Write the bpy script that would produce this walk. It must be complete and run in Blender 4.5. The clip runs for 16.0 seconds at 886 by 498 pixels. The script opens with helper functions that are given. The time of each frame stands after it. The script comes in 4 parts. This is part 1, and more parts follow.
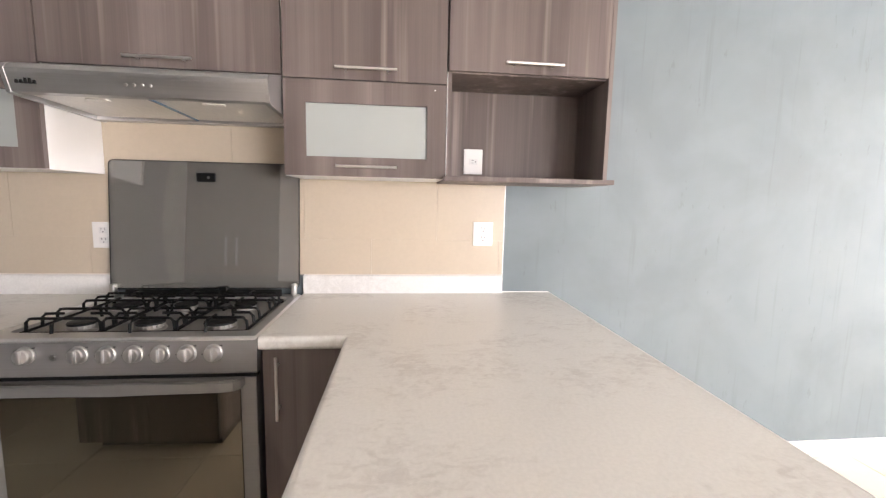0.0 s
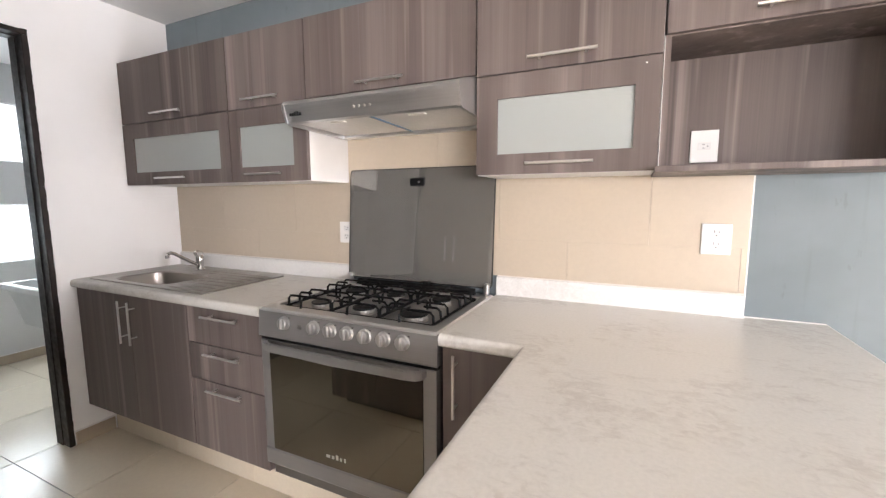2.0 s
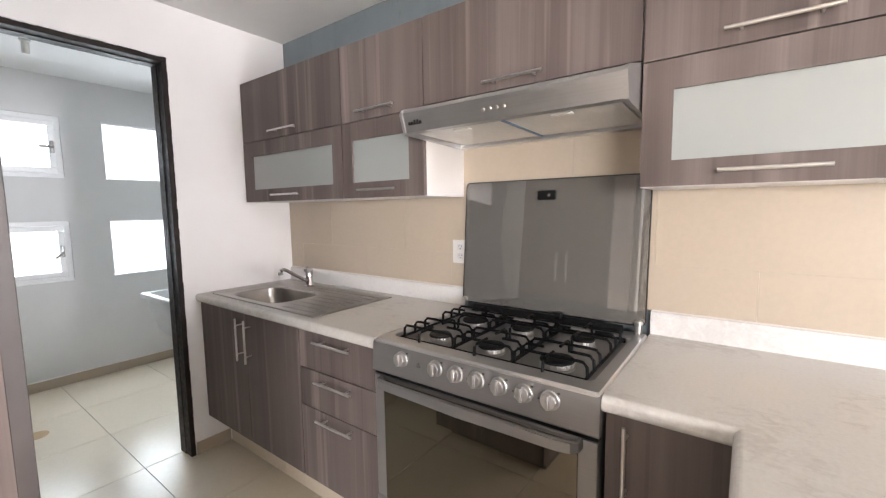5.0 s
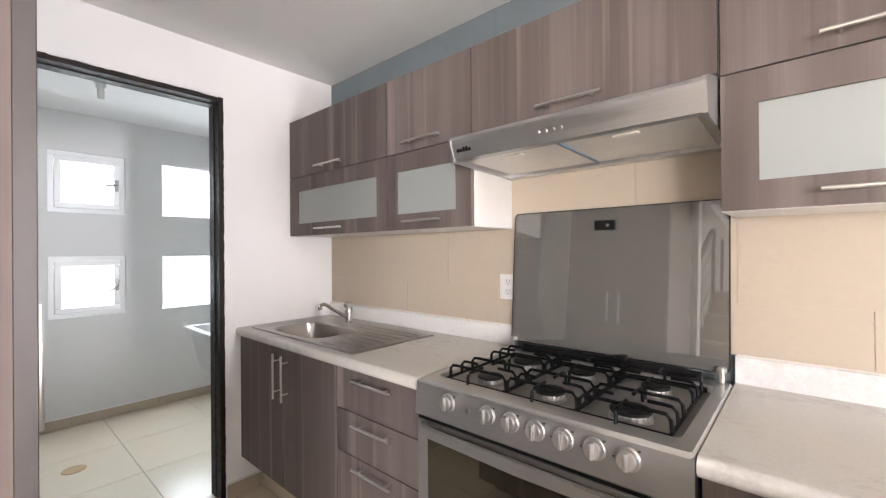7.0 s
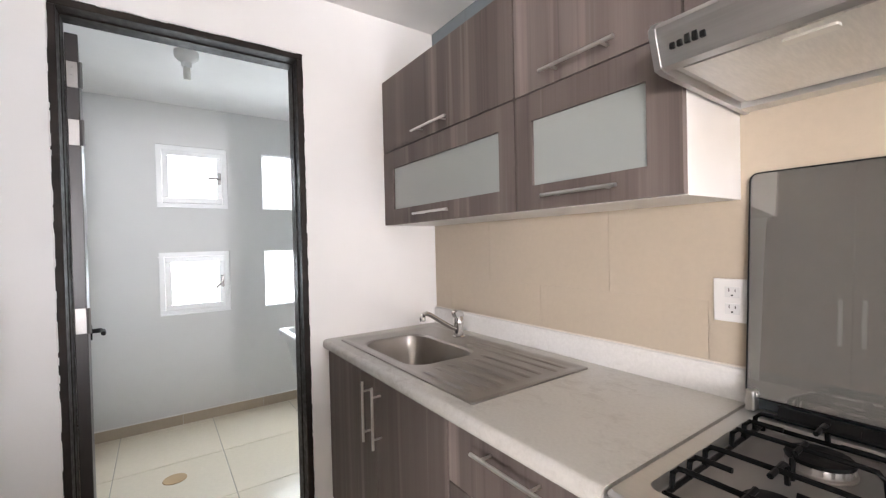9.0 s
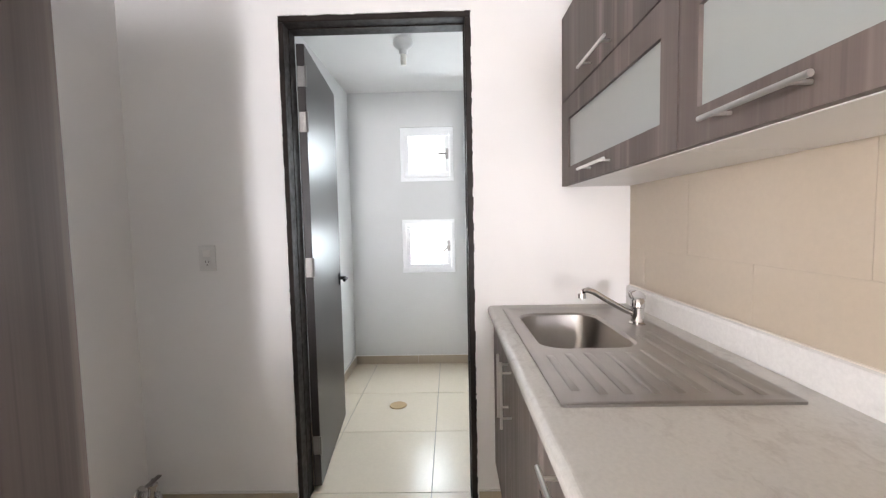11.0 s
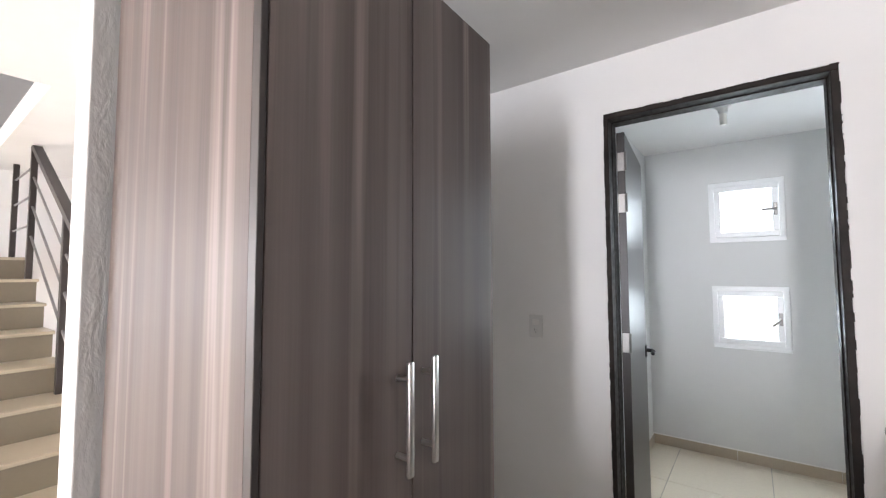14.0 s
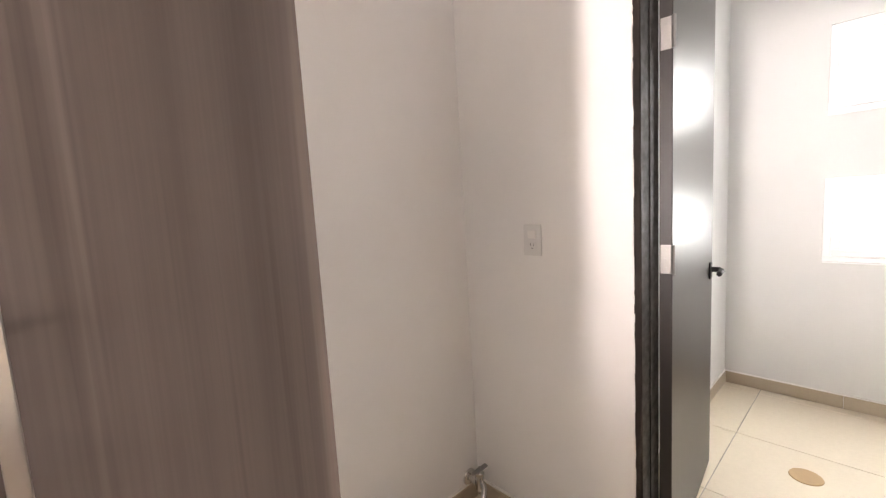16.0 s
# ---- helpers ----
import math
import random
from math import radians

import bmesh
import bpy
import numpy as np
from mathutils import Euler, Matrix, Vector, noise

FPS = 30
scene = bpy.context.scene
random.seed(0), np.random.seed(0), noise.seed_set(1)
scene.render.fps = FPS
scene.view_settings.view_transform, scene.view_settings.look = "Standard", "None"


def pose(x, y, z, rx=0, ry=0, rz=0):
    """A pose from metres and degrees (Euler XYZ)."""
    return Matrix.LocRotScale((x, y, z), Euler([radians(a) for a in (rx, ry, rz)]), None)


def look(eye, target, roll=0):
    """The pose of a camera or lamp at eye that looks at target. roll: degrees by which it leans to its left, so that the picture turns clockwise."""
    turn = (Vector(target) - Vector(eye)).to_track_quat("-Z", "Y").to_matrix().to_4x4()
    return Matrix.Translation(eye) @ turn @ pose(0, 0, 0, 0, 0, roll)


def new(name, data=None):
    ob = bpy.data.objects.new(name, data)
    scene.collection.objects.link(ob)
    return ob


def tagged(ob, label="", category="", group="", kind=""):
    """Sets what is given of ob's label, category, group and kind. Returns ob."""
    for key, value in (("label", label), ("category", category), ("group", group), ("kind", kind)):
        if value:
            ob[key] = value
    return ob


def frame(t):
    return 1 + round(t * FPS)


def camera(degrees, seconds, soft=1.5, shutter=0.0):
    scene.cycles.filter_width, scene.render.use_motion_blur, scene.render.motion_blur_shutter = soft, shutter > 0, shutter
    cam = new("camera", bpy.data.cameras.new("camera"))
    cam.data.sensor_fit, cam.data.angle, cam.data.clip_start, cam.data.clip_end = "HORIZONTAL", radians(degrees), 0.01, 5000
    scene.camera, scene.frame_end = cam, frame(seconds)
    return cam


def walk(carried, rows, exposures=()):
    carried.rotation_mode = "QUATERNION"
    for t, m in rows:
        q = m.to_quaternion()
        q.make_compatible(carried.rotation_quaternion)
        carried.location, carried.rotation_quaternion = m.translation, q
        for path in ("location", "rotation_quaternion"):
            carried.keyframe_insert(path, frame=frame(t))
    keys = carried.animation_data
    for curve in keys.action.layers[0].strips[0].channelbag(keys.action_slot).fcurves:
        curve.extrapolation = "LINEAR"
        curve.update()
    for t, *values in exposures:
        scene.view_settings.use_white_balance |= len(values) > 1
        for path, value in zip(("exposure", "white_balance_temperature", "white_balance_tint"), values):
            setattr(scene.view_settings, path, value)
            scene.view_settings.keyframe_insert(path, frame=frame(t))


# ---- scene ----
cam = camera(94.2, 16.0, 1.3)
EXPOSURES = [(0, 0.33, 6400, 11.5), (1, 0.52, 6350, 11), (2.5, 0.37, 6350, 11), (5, 0.4, 6350, 11), (8, 0.5, 6400, 11.5), (10.5, 0.62, 6400, 11), (12, 0.78, 6400, 10.5),
             (13, 0.62, 6350, 10), (13.5, 0.45, 6250, 10), (14, 0.4, 6200, 10), (14.5, 0.52, 6250, 10), (15, 0.92, 6650, 12), (15.5, 1.33, 7100, 17.5), (16, 1.28, 7300, 17.5)]
PATH = [
    (0, (-0.12, 0.362, 1.319), (0.084, 2.338, 1.084), 1.2),
    (0.5, (-0.033, 0.426, 1.324), (-0.14, 2.407, 1.077), 0.9),
    (1, (0.016, 0.447, 1.321), (-0.378, 2.393, 1.082), 0.5),
    (1.5, (-0.003, 0.469, 1.306), (-0.648, 2.348, 1.083), 0.2),
    (2, (-0.012, 0.495, 1.313), (-0.849, 2.296, 1.073), -0.2),
    (2.5, (-0.03, 0.506, 1.311), (-0.995, 2.237, 1.042), -0.2),
    (3, (-0.062, 0.507, 1.293), (-1.12, 2.173, 0.97), -0.2),
    (3.5, (-0.113, 0.507, 1.273), (-1.232, 2.123, 0.905), -0.2),
    (4, (-0.15, 0.528, 1.256), (-1.318, 2.108, 0.88), -0.5),
    (4.5, (-0.246, 0.601, 1.264), (-1.427, 2.188, 0.967), -0.7),
    (5, (-0.284, 0.631, 1.346), (-1.471, 2.229, 1.15), -0.8),
    (5.2, (-0.273, 0.639, 1.354), (-1.469, 2.237, 1.218), -0.5),
    (7.5, (-0.494, 0.708, 1.3), (-1.865, 2.164, 1.319), -0.7),
    (8, (-0.66, 0.768, 1.316), (-2.094, 2.161, 1.336), -1.0),
    (10.5, (-1.032, 1.405, 1.272), (-3.001, 1.741, 1.156), -1.4),
    (11, (-0.942, 1.444, 1.262), (-2.937, 1.407, 1.131), -1.2),
    (11.5, (-0.85, 1.418, 1.29), (-2.811, 1.055, 1.145), -1.0),
    (12, (-0.767, 1.393, 1.288), (-2.664, 0.776, 1.155), -0.9),
    (12.5, (-0.711, 1.383, 1.268), (-2.534, 0.565, 1.178), -1.0),
    (13, (-0.698, 1.36, 1.353), (-2.441, 0.38, 1.424), -0.9),
    (13.5, (-0.696, 1.329, 1.441), (-2.346, 0.231, 1.712), -0.5),
    (14, (-0.744, 1.274, 1.395), (-2.342, 0.077, 1.511), -0.2),
    (14.5, (-0.826, 1.205, 1.28), (-2.373, -0.055, 1.145), -0.6),
    (15, (-1.010, 1.121, 1.267), (-2.514, -0.182, 1.068), -1.3),
    (15.5, (-1.214, 1.143, 1.270), (-2.647, -0.239, 1.079), -2.5),
    (16, (-1.470, 1.235, 1.277), (-2.828, -0.216, 1.054), -3.4),
]
walk(cam, [(t, look(eye, target, roll)) for t, eye, target, roll in PATH], EXPOSURES)

# ---- light ----
world = bpy.data.worlds.new("world")
scene.world = world
world.use_nodes = True
_sky = world.node_tree.nodes.new("ShaderNodeTexSky")
_sky.sky_type, _sky.sun_disc = "NISHITA", False
_sky.sun_elevation, _sky.sun_rotation = radians(50), radians(100)
_back = world.node_tree.nodes["Background"]
_back.inputs["Strength"].default_value = 0.1
world.node_tree.links.new(_sky.outputs[0], _back.inputs[0])


def window_light(name, place, target, width, height, watts, colour):
    """The sky's light in a window's opening."""
    data = bpy.data.lights.new(name, "AREA")
    data.shape, data.size, data.size_y, data.energy, data.color = "RECTANGLE", width, height, watts, colour
    ob = new(name, data)
    ob.matrix_world = look(place, target)
    return ob


DAY = (0.985, 0.955, 0.985)
COOL = (0.87, 0.95, 1.0)
window_light("patio_daylight", (6.60, 1.62, 1.25), (0, 1.62, 1.25), 0.6, 1.9, 300, DAY)
# added fill from an unseen window, tilted down to bounce off the floor
window_light("front_fill_light", (4.3, -5.25, 1.35), (4.2, -4.3, 0.0), 3.2, 1.6, 640, DAY)
window_light("stair_daylight", (-0.6, -3.0, 4.55), (-0.6, -3.0, 0), 1.2, 1.6, 0.6, DAY)
for _y in (1.25, 1.97):
    for _z in (1.85, 1.055):
        window_light("laundry_daylight", (-4.72, _y, _z), (-3.7, _y, _z - 0.85), 0.44, 0.44, 8.6, COOL)

# ---- materials ----


def material(name, rough=0.5, metal=0.0):
    m = bpy.data.materials.new(name)
    m.use_nodes = True
    b = m.node_tree.nodes["Principled BSDF"]
    b.inputs["Roughness"].default_value, b.inputs["Metallic"].default_value = rough, metal
    return m, m.node_tree, b


def node(tree, kind, **values):
    n = tree.nodes.new(kind)
    for key, value in values.items():
        n.inputs[key.replace("_", " ")].default_value = value
    return n


def position(tree, scale=(1, 1, 1), shuffle=0.0):
    """World place, stretched, and moved at random from object to object."""
    geo = tree.nodes.new("ShaderNodeNewGeometry")
    mp = tree.nodes.new("ShaderNodeMapping")
    mp.inputs["Scale"].default_value = scale
    tree.links.new(geo.outputs["Position"], mp.inputs["Vector"])
    if shuffle:
        info = tree.nodes.new("ShaderNodeObjectInfo")
        mul = tree.nodes.new("ShaderNodeMath")
        mul.operation = "MULTIPLY"
        mul.inputs[1].default_value = shuffle
        tree.links.new(info.outputs["Random"], mul.inputs[0])
        tree.links.new(mul.outputs[0], mp.inputs["Location"])
    return mp.outputs["Vector"]


def noise_at(tree, vector, scale, detail=3.0, rough=0.5, distortion=0.0):
    n = node(tree, "ShaderNodeTexNoise", Scale=scale, Detail=detail, Roughness=rough, Distortion=distortion)
    tree.links.new(vector, n.inputs["Vector"])
    return n.outputs["Fac"]


def ramp(tree, fac, stops):
    r = tree.nodes.new("ShaderNodeValToRGB")
    r.color_ramp.interpolation = "EASE"
    while len(r.color_ramp.elements) < len(stops):
        r.color_ramp.elements.new(0.5)
    for e, (p, c) in zip(r.color_ramp.elements, stops):
        e.position, e.color = p, (*c, 1) if len(c) == 3 else c
    tree.links.new(fac, r.inputs["Fac"])
    return r.outputs["Color"]


def mix(tree, a, b, fac, mode="MIX"):
    m = tree.nodes.new("ShaderNodeMix")
    m.data_type, m.blend_type = "RGBA", mode
    for sock, v in ((m.inputs["A"], a), (m.inputs["B"], b), (m.inputs["Factor"], fac)):
        if isinstance(v, bpy.types.NodeSocket):
            tree.links.new(v, sock)
        elif isinstance(v, (int, float)):
            sock.default_value = v
        else:
            sock.default_value = (*v, 1)
    return [o for o in m.outputs if o.type == "RGBA"][0]


def bump(tree, b, fac, strength, distance=0.002):
    n = node(tree, "ShaderNodeBump", Strength=strength, Distance=distance)
    tree.links.new(fac, n.inputs["Height"])
    tree.links.new(n.outputs["Normal"], b.inputs["Normal"])


def plain(name, colour, rough=0.5, metal=0.0, vary=0.06, scale=30.0, relief=0.05):
    """One colour with slight blotches and grain."""
    m, t, b = material(name, rough, metal)
    p = position(t)
    lo = tuple(c * (1 - vary) for c in colour)
    hi = tuple(min(1, c * (1 + vary)) for c in colour)
    big = noise_at(t, p, scale * 0.1, 3)
    t.links.new(ramp(t, big, [(0.3, lo), (0.7, hi)]), b.inputs["Base Color"])
    if relief:
        bump(t, b, noise_at(t, p, scale, 4), relief)
    return m


def paint(name, colour, rough=0.6, smudge=0.08, relief=0.12, gloss=0.5):
    """Rolled wall paint: orange-peel relief, soft blotches, a few scuffs."""
    m, t, b = material(name, rough)
    b.inputs["Specular IOR Level"].default_value = gloss
    p = position(t)
    lo = tuple(c * (1 - smudge) for c in colour)
    c1 = ramp(t, noise_at(t, p, 1.7, 4, 0.6, 0.4), [(0.35, lo), (0.65, colour)])
    scuff = ramp(t, noise_at(t, position(t, (3, 3, 1.2)), 4.0, 6, 0.7), [(0.66, (0, 0, 0)), (0.76, (1, 1, 1))])
    c2 = mix(t, c1, tuple(c * (1 - 1.6 * smudge) for c in colour), scuff)
    t.links.new(c2, b.inputs["Base Color"])
    bump(t, b, noise_at(t, p, 140, 4, 0.65), relief, 0.0015)
    r = ramp(t, noise_at(t, p, 6, 3), [(0.3, (rough - 0.1,) * 3), (0.7, (rough + 0.1,) * 3)])
    t.links.new(r, b.inputs["Roughness"])
    return m


def laminate(name, dark, mid, light, rough=0.4):
    """Wood-print laminate: broad upright bands, sparse pale streaks, dark pores and fine threads."""
    m, t, b = material(name, rough)
    b.inputs["Specular IOR Level"].default_value = 0.2
    wide = noise_at(t, position(t, (5.5, 5.5, 0.2), 31.0), 1.0, 3, 0.6)
    pale = noise_at(t, position(t, (17, 17, 0.35), 57.0), 1.0, 3, 0.5)
    pores = noise_at(t, position(t, (48, 48, 0.6), 31.0), 1.0, 2, 0.5)
    thread = noise_at(t, position(t, (260, 260, 3), 31.0), 1.0, 3, 0.6)
    c = ramp(t, wide, [(0.32, dark), (0.5, mid), (0.68, light)])
    c = mix(t, c, tuple(1.4 * k for k in light), ramp(t, pale, [(0.56, (0, 0, 0)), (0.63, (0.4,) * 3), (0.7, (0.9,) * 3)]))
    c = mix(t, c, ramp(t, pores, [(0.3, (0.8,) * 3), (0.42, (1, 1, 1)), (0.66, (1, 1, 1)), (0.74, (1.22,) * 3)]), 0.7, "MULTIPLY")
    c = mix(t, c, ramp(t, thread, [(0.35, (0.88,) * 3), (0.65, (1.08,) * 3)]), 0.35, "MULTIPLY")
    t.links.new(c, b.inputs["Base Color"])
    bump(t, b, thread, 0.06, 0.0006)
    t.links.new(ramp(t, pores, [(0.3, (rough - 0.04,) * 3), (0.7, (rough + 0.06,) * 3)]), b.inputs["Roughness"])
    return m


def enamel(name, colour, rough, gloss):
    """Black enamel or plastic with a weak sheen and a few dull patches."""
    m, t, b = material(name, rough)
    b.inputs["Specular IOR Level"].default_value = gloss
    p = position(t)
    t.links.new(ramp(t, noise_at(t, p, 14, 3), [(0.3, tuple(0.8 * k for k in colour)), (0.7, tuple(1.4 * k for k in colour))]), b.inputs["Base Color"])
    t.links.new(ramp(t, noise_at(t, p, 40, 3), [(0.3, (rough - 0.07,) * 3), (0.7, (rough + 0.1,) * 3)]), b.inputs["Roughness"])
    bump(t, b, noise_at(t, p, 150, 3), 0.06, 0.0005)
    return m


def brushed(name, colour, rough=0.32, stretch=(1.5, 200, 200), metal=1.0):
    m, t, b = material(name, rough, metal)
    f = noise_at(t, position(t, stretch), 1.0, 4, 0.6)
    blot = noise_at(t, position(t), 5.0, 3)
    c = ramp(t, blot, [(0.3, tuple(k * 0.93 for k in colour)), (0.7, colour)])
    t.links.new(mix(t, c, ramp(t, f, [(0.3, (0.9,) * 3), (0.7, (1.06,) * 3)]), 0.6, "MULTIPLY"), b.inputs["Base Color"])
    t.links.new(ramp(t, f, [(0.3, (rough - 0.06,) * 3), (0.7, (rough + 0.1,) * 3)]), b.inputs["Roughness"])
    bump(t, b, f, 0.02, 0.0004)
    return m


def tile_stone(name, a, c, rough=0.22, vary=0.1):
    """Glazed beige ceramic with a fine grain, each tile a shade apart."""
    m, t, b = material(name, rough)
    mid = tuple((p + q) / 2 for p, q in zip(a, c))
    info = t.nodes.new("ShaderNodeObjectInfo")
    col = mix(t, mid, ramp(t, info.outputs["Random"], [(0, (1 - vary,) * 3), (1, (1.0,) * 3)]), 1.0, "MULTIPLY")
    speck = noise_at(t, position(t, (1, 1, 1), 5.0), 55, 5, 0.7)
    col = mix(t, col, ramp(t, speck, [(0.3, (0.92,) * 3), (0.7, (1.05,) * 3)]), 0.3, "MULTIPLY")
    t.links.new(col, b.inputs["Base Color"])
    bump(t, b, noise_at(t, position(t), 9, 1), 0.03, 0.001)
    return m


def marble_laminate(name, base=(0.675, 0.655, 0.615), vein=0.5):
    """Cream laminate with short smoky flecks in drifts."""
    m, t, b = material(name, 0.27)
    p = position(t)
    fleck = noise_at(t, position(t, (1.0, 1.5, 1)), 27, 5, 0.65, 0.8)
    patch = noise_at(t, p, 3.4, 2, 0.5)
    both = t.nodes.new("ShaderNodeMath")
    both.operation = "MULTIPLY"
    t.links.new(fleck, both.inputs[0])
    t.links.new(patch, both.inputs[1])
    v = ramp(t, both.outputs[0], [(0.24, (0, 0, 0)), (0.42, (vein,) * 3)])
    c = mix(t, base, (0.49, 0.455, 0.42), v)
    dust = ramp(t, noise_at(t, p, 120, 3, 0.6), [(0.3, (0.96,) * 3), (0.7, (1.03,) * 3)])
    t.links.new(mix(t, c, dust, 0.9, "MULTIPLY"), b.inputs["Base Color"])
    return m


def glass(name, tint, rough=0.0, through_share=0.6, ior=1.5):
    """A thin pane: partly clear, tinted, with a true gloss."""
    m, t, b = material(name, rough)
    b.inputs["Base Color"].default_value = (*tint, 1)
    clear = t.nodes.new("ShaderNodeBsdfTransparent")
    clear.inputs["Color"].default_value = (*tint, 1)
    gloss = t.nodes.new("ShaderNodeBsdfGlossy")
    gloss.inputs["Roughness"].default_value = rough
    fres = node(t, "ShaderNodeFresnel", IOR=ior)
    dull = t.nodes.new("ShaderNodeMixShader")
    dull.inputs[0].default_value = through_share
    t.links.new(b.outputs[0], dull.inputs[1])
    t.links.new(clear.outputs[0], dull.inputs[2])
    top = t.nodes.new("ShaderNodeMixShader")
    t.links.new(fres.outputs[0], top.inputs[0])
    t.links.new(dull.outputs[0], top.inputs[1])
    t.links.new(gloss.outputs[0], top.inputs[2])
    t.links.new(top.outputs[0], t.nodes["Material Output"].inputs["Surface"])
    return m


WHITE = paint("white_wall_paint", (0.87, 0.855, 0.845), 0.6, 0.03)
CEIL = paint("ceiling_paint", (0.86, 0.85, 0.84), 0.75, 0.03, 0.2)
BLUE = paint("blue_grey_wall_paint", (0.192, 0.226, 0.244), 0.55, 0.13, 0.14, 0.35)
LAUNDRY_WHITE = paint("cool_white_wall_paint", (0.72, 0.72, 0.715), 0.6, 0.03)
_bt = BLUE.node_tree
_bb = _bt.nodes["Principled BSDF"]
_scuff = ramp(_bt, noise_at(_bt, position(_bt, (26, 26, 9)), 1.0, 3, 0.6), [(0.66, (1, 1, 1)), (0.74, (0.84,) * 3)])
_drip = ramp(_bt, noise_at(_bt, position(_bt, (34, 34, 1.6), 5.0), 1.0, 2, 0.5), [(0.6, (1, 1, 1)), (0.78, (0.86,) * 3)])
_bt.links.new(mix(_bt, mix(_bt, _bb.inputs["Base Color"].links[0].from_socket, _scuff, 0.7, "MULTIPLY"), _drip, 0.7, "MULTIPLY"), _bb.inputs["Base Color"])
ROUGH_PLASTER, _rt, _rb = material("rough_plaster", 0.65)
_rb.inputs["Base Color"].default_value = (0.62, 0.61, 0.60, 1)
bump(_rt, _rb, noise_at(_rt, position(_rt, (1, 1, 0.45)), 30, 4, 0.55, 0.35), 0.6, 0.008)
WOOD = laminate("grey_brown_laminate", (0.116, 0.092, 0.084), (0.156, 0.125, 0.114), (0.208, 0.171, 0.157), 0.47)
MELAMINE = plain("white_melamine", (0.8, 0.78, 0.76), 0.35, 0, 0.03, 40, 0.03)
EDGE = plain("dark_edge_band", (0.055, 0.045, 0.042), 0.45, 0, 0.1, 60)
TOP = marble_laminate("marble_print_laminate")
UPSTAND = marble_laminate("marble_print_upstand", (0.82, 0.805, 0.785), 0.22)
STEEL = brushed("brushed_steel", (0.64, 0.635, 0.63), 0.36)
STEEL_DARK = brushed("grey_enamel_steel", (0.24, 0.23, 0.225), 0.35, (2, 90, 90), 0.85)
SINK_STEEL = plain("sink_steel", (0.37, 0.35, 0.33), 0.3, 1.0, 0.06, 60, 0)
CHROME = plain("satin_chrome", (0.72, 0.70, 0.68), 0.3, 1.0, 0.0, 40, 0)
POLISHED = plain("polished_chrome", (0.62, 0.61, 0.60), 0.1, 1.0, 0.0, 40, 0)
KNOB = brushed("satin_knob_metal", (0.50, 0.485, 0.475), 0.48, (60, 60, 4))
STOVE_STEEL = brushed("stove_steel", (0.275, 0.265, 0.26), 0.40, (1.5, 200, 200), 0.55)
IRON = enamel("cast_iron_enamel", (0.005, 0.005, 0.005), 0.4, 0.13)
BLACK = enamel("black_plastic", (0.006, 0.006, 0.006), 0.45, 0.25)
BURNER = plain("aluminium_burner", (0.43, 0.415, 0.40), 0.45, 0.8, 0.15, 90)
TRAY = brushed("cooktop_tray", (0.40, 0.385, 0.375), 0.42, (40, 40, 40), 0.8)
FLOOR_TILE = tile_stone("floor_tile", (0.755, 0.66, 0.52), (0.80, 0.71, 0.575), 0.25, 0.05)
SPLASH_TILE = tile_stone("backsplash_tile", (0.55, 0.465, 0.365), (0.58, 0.495, 0.39), 0.32, 0.015)
SKIRT_TILE = tile_stone("skirting_tile", (0.44, 0.36, 0.27), (0.5, 0.42, 0.32), 0.3, 0.06)
GROUT = plain("grout", (0.36, 0.33, 0.29), 0.8, 0, 0.12, 60, 0.2)
SPLASH_GROUT = plain("pale_grout", (0.74, 0.68, 0.61), 0.7, 0, 0.05, 60, 0.1)
PLATE = plain("white_plastic", (0.82, 0.80, 0.78), 0.35, 0, 0.02, 40, 0.02)
INSERT = plain("socket_insert_plastic", (0.73, 0.72, 0.71), 0.4, 0, 0.02, 40, 0)
SLOT = plain("dark_slot", (0.05, 0.045, 0.045), 0.6, 0, 0.1, 40, 0)
PVC = plain("white_window_frame", (0.9, 0.905, 0.91), 0.3, 0, 0.02, 40, 0.02)
DOOR_WOOD = plain("dark_door_veneer", (0.024, 0.018, 0.017), 0.36, 0, 0.1, 20, 0)
FRAME = enamel("dark_brown_frame_paint", (0.02, 0.0145, 0.012), 0.5, 0.22)
FROST = glass("frosted_glass", (0.425, 0.455, 0.44), 0.35, 0.12)
LID = glass("smoked_glass", (0.52, 0.495, 0.45), 0.01, 0.72, 2.1)
OVEN = material("oven_mirror_glass", 0.03, 0.0)[0]
_ob = OVEN.node_tree.nodes["Principled BSDF"]
_ob.inputs["Base Color"].default_value = (0.02, 0.017, 0.012, 1)
_ob.inputs["IOR"].default_value = 2.3
_ob.inputs["Specular Tint"].default_value = (1.0, 0.9, 0.72, 1)
PANE = glass("window_pane", (0.97, 0.98, 0.98), 0.0, 0.97)
TUB = plain("grey_white_cast_stone", (0.66, 0.67, 0.67), 0.45, 0, 0.06, 50, 0.1)
DRAIN = plain("ochre_cover", (0.50, 0.33, 0.16), 0.5, 0, 0.15, 60)
TREAD = tile_stone("stair_tile", (0.46, 0.385, 0.28), (0.52, 0.44, 0.33), 0.3, 0.05)
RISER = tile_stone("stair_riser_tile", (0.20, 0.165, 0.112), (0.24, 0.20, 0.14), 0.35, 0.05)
RAIL = plain("brown_metal_rail", (0.045, 0.034, 0.03), 0.35, 0.3, 0.15, 60)
BARS = plain("grey_metal_bar", (0.3, 0.29, 0.28), 0.35, 0.8, 0.1, 60)
FILTER = brushed("aluminium_filter", (0.86, 0.845, 0.82), 0.5, (220, 30, 30), 0.7)
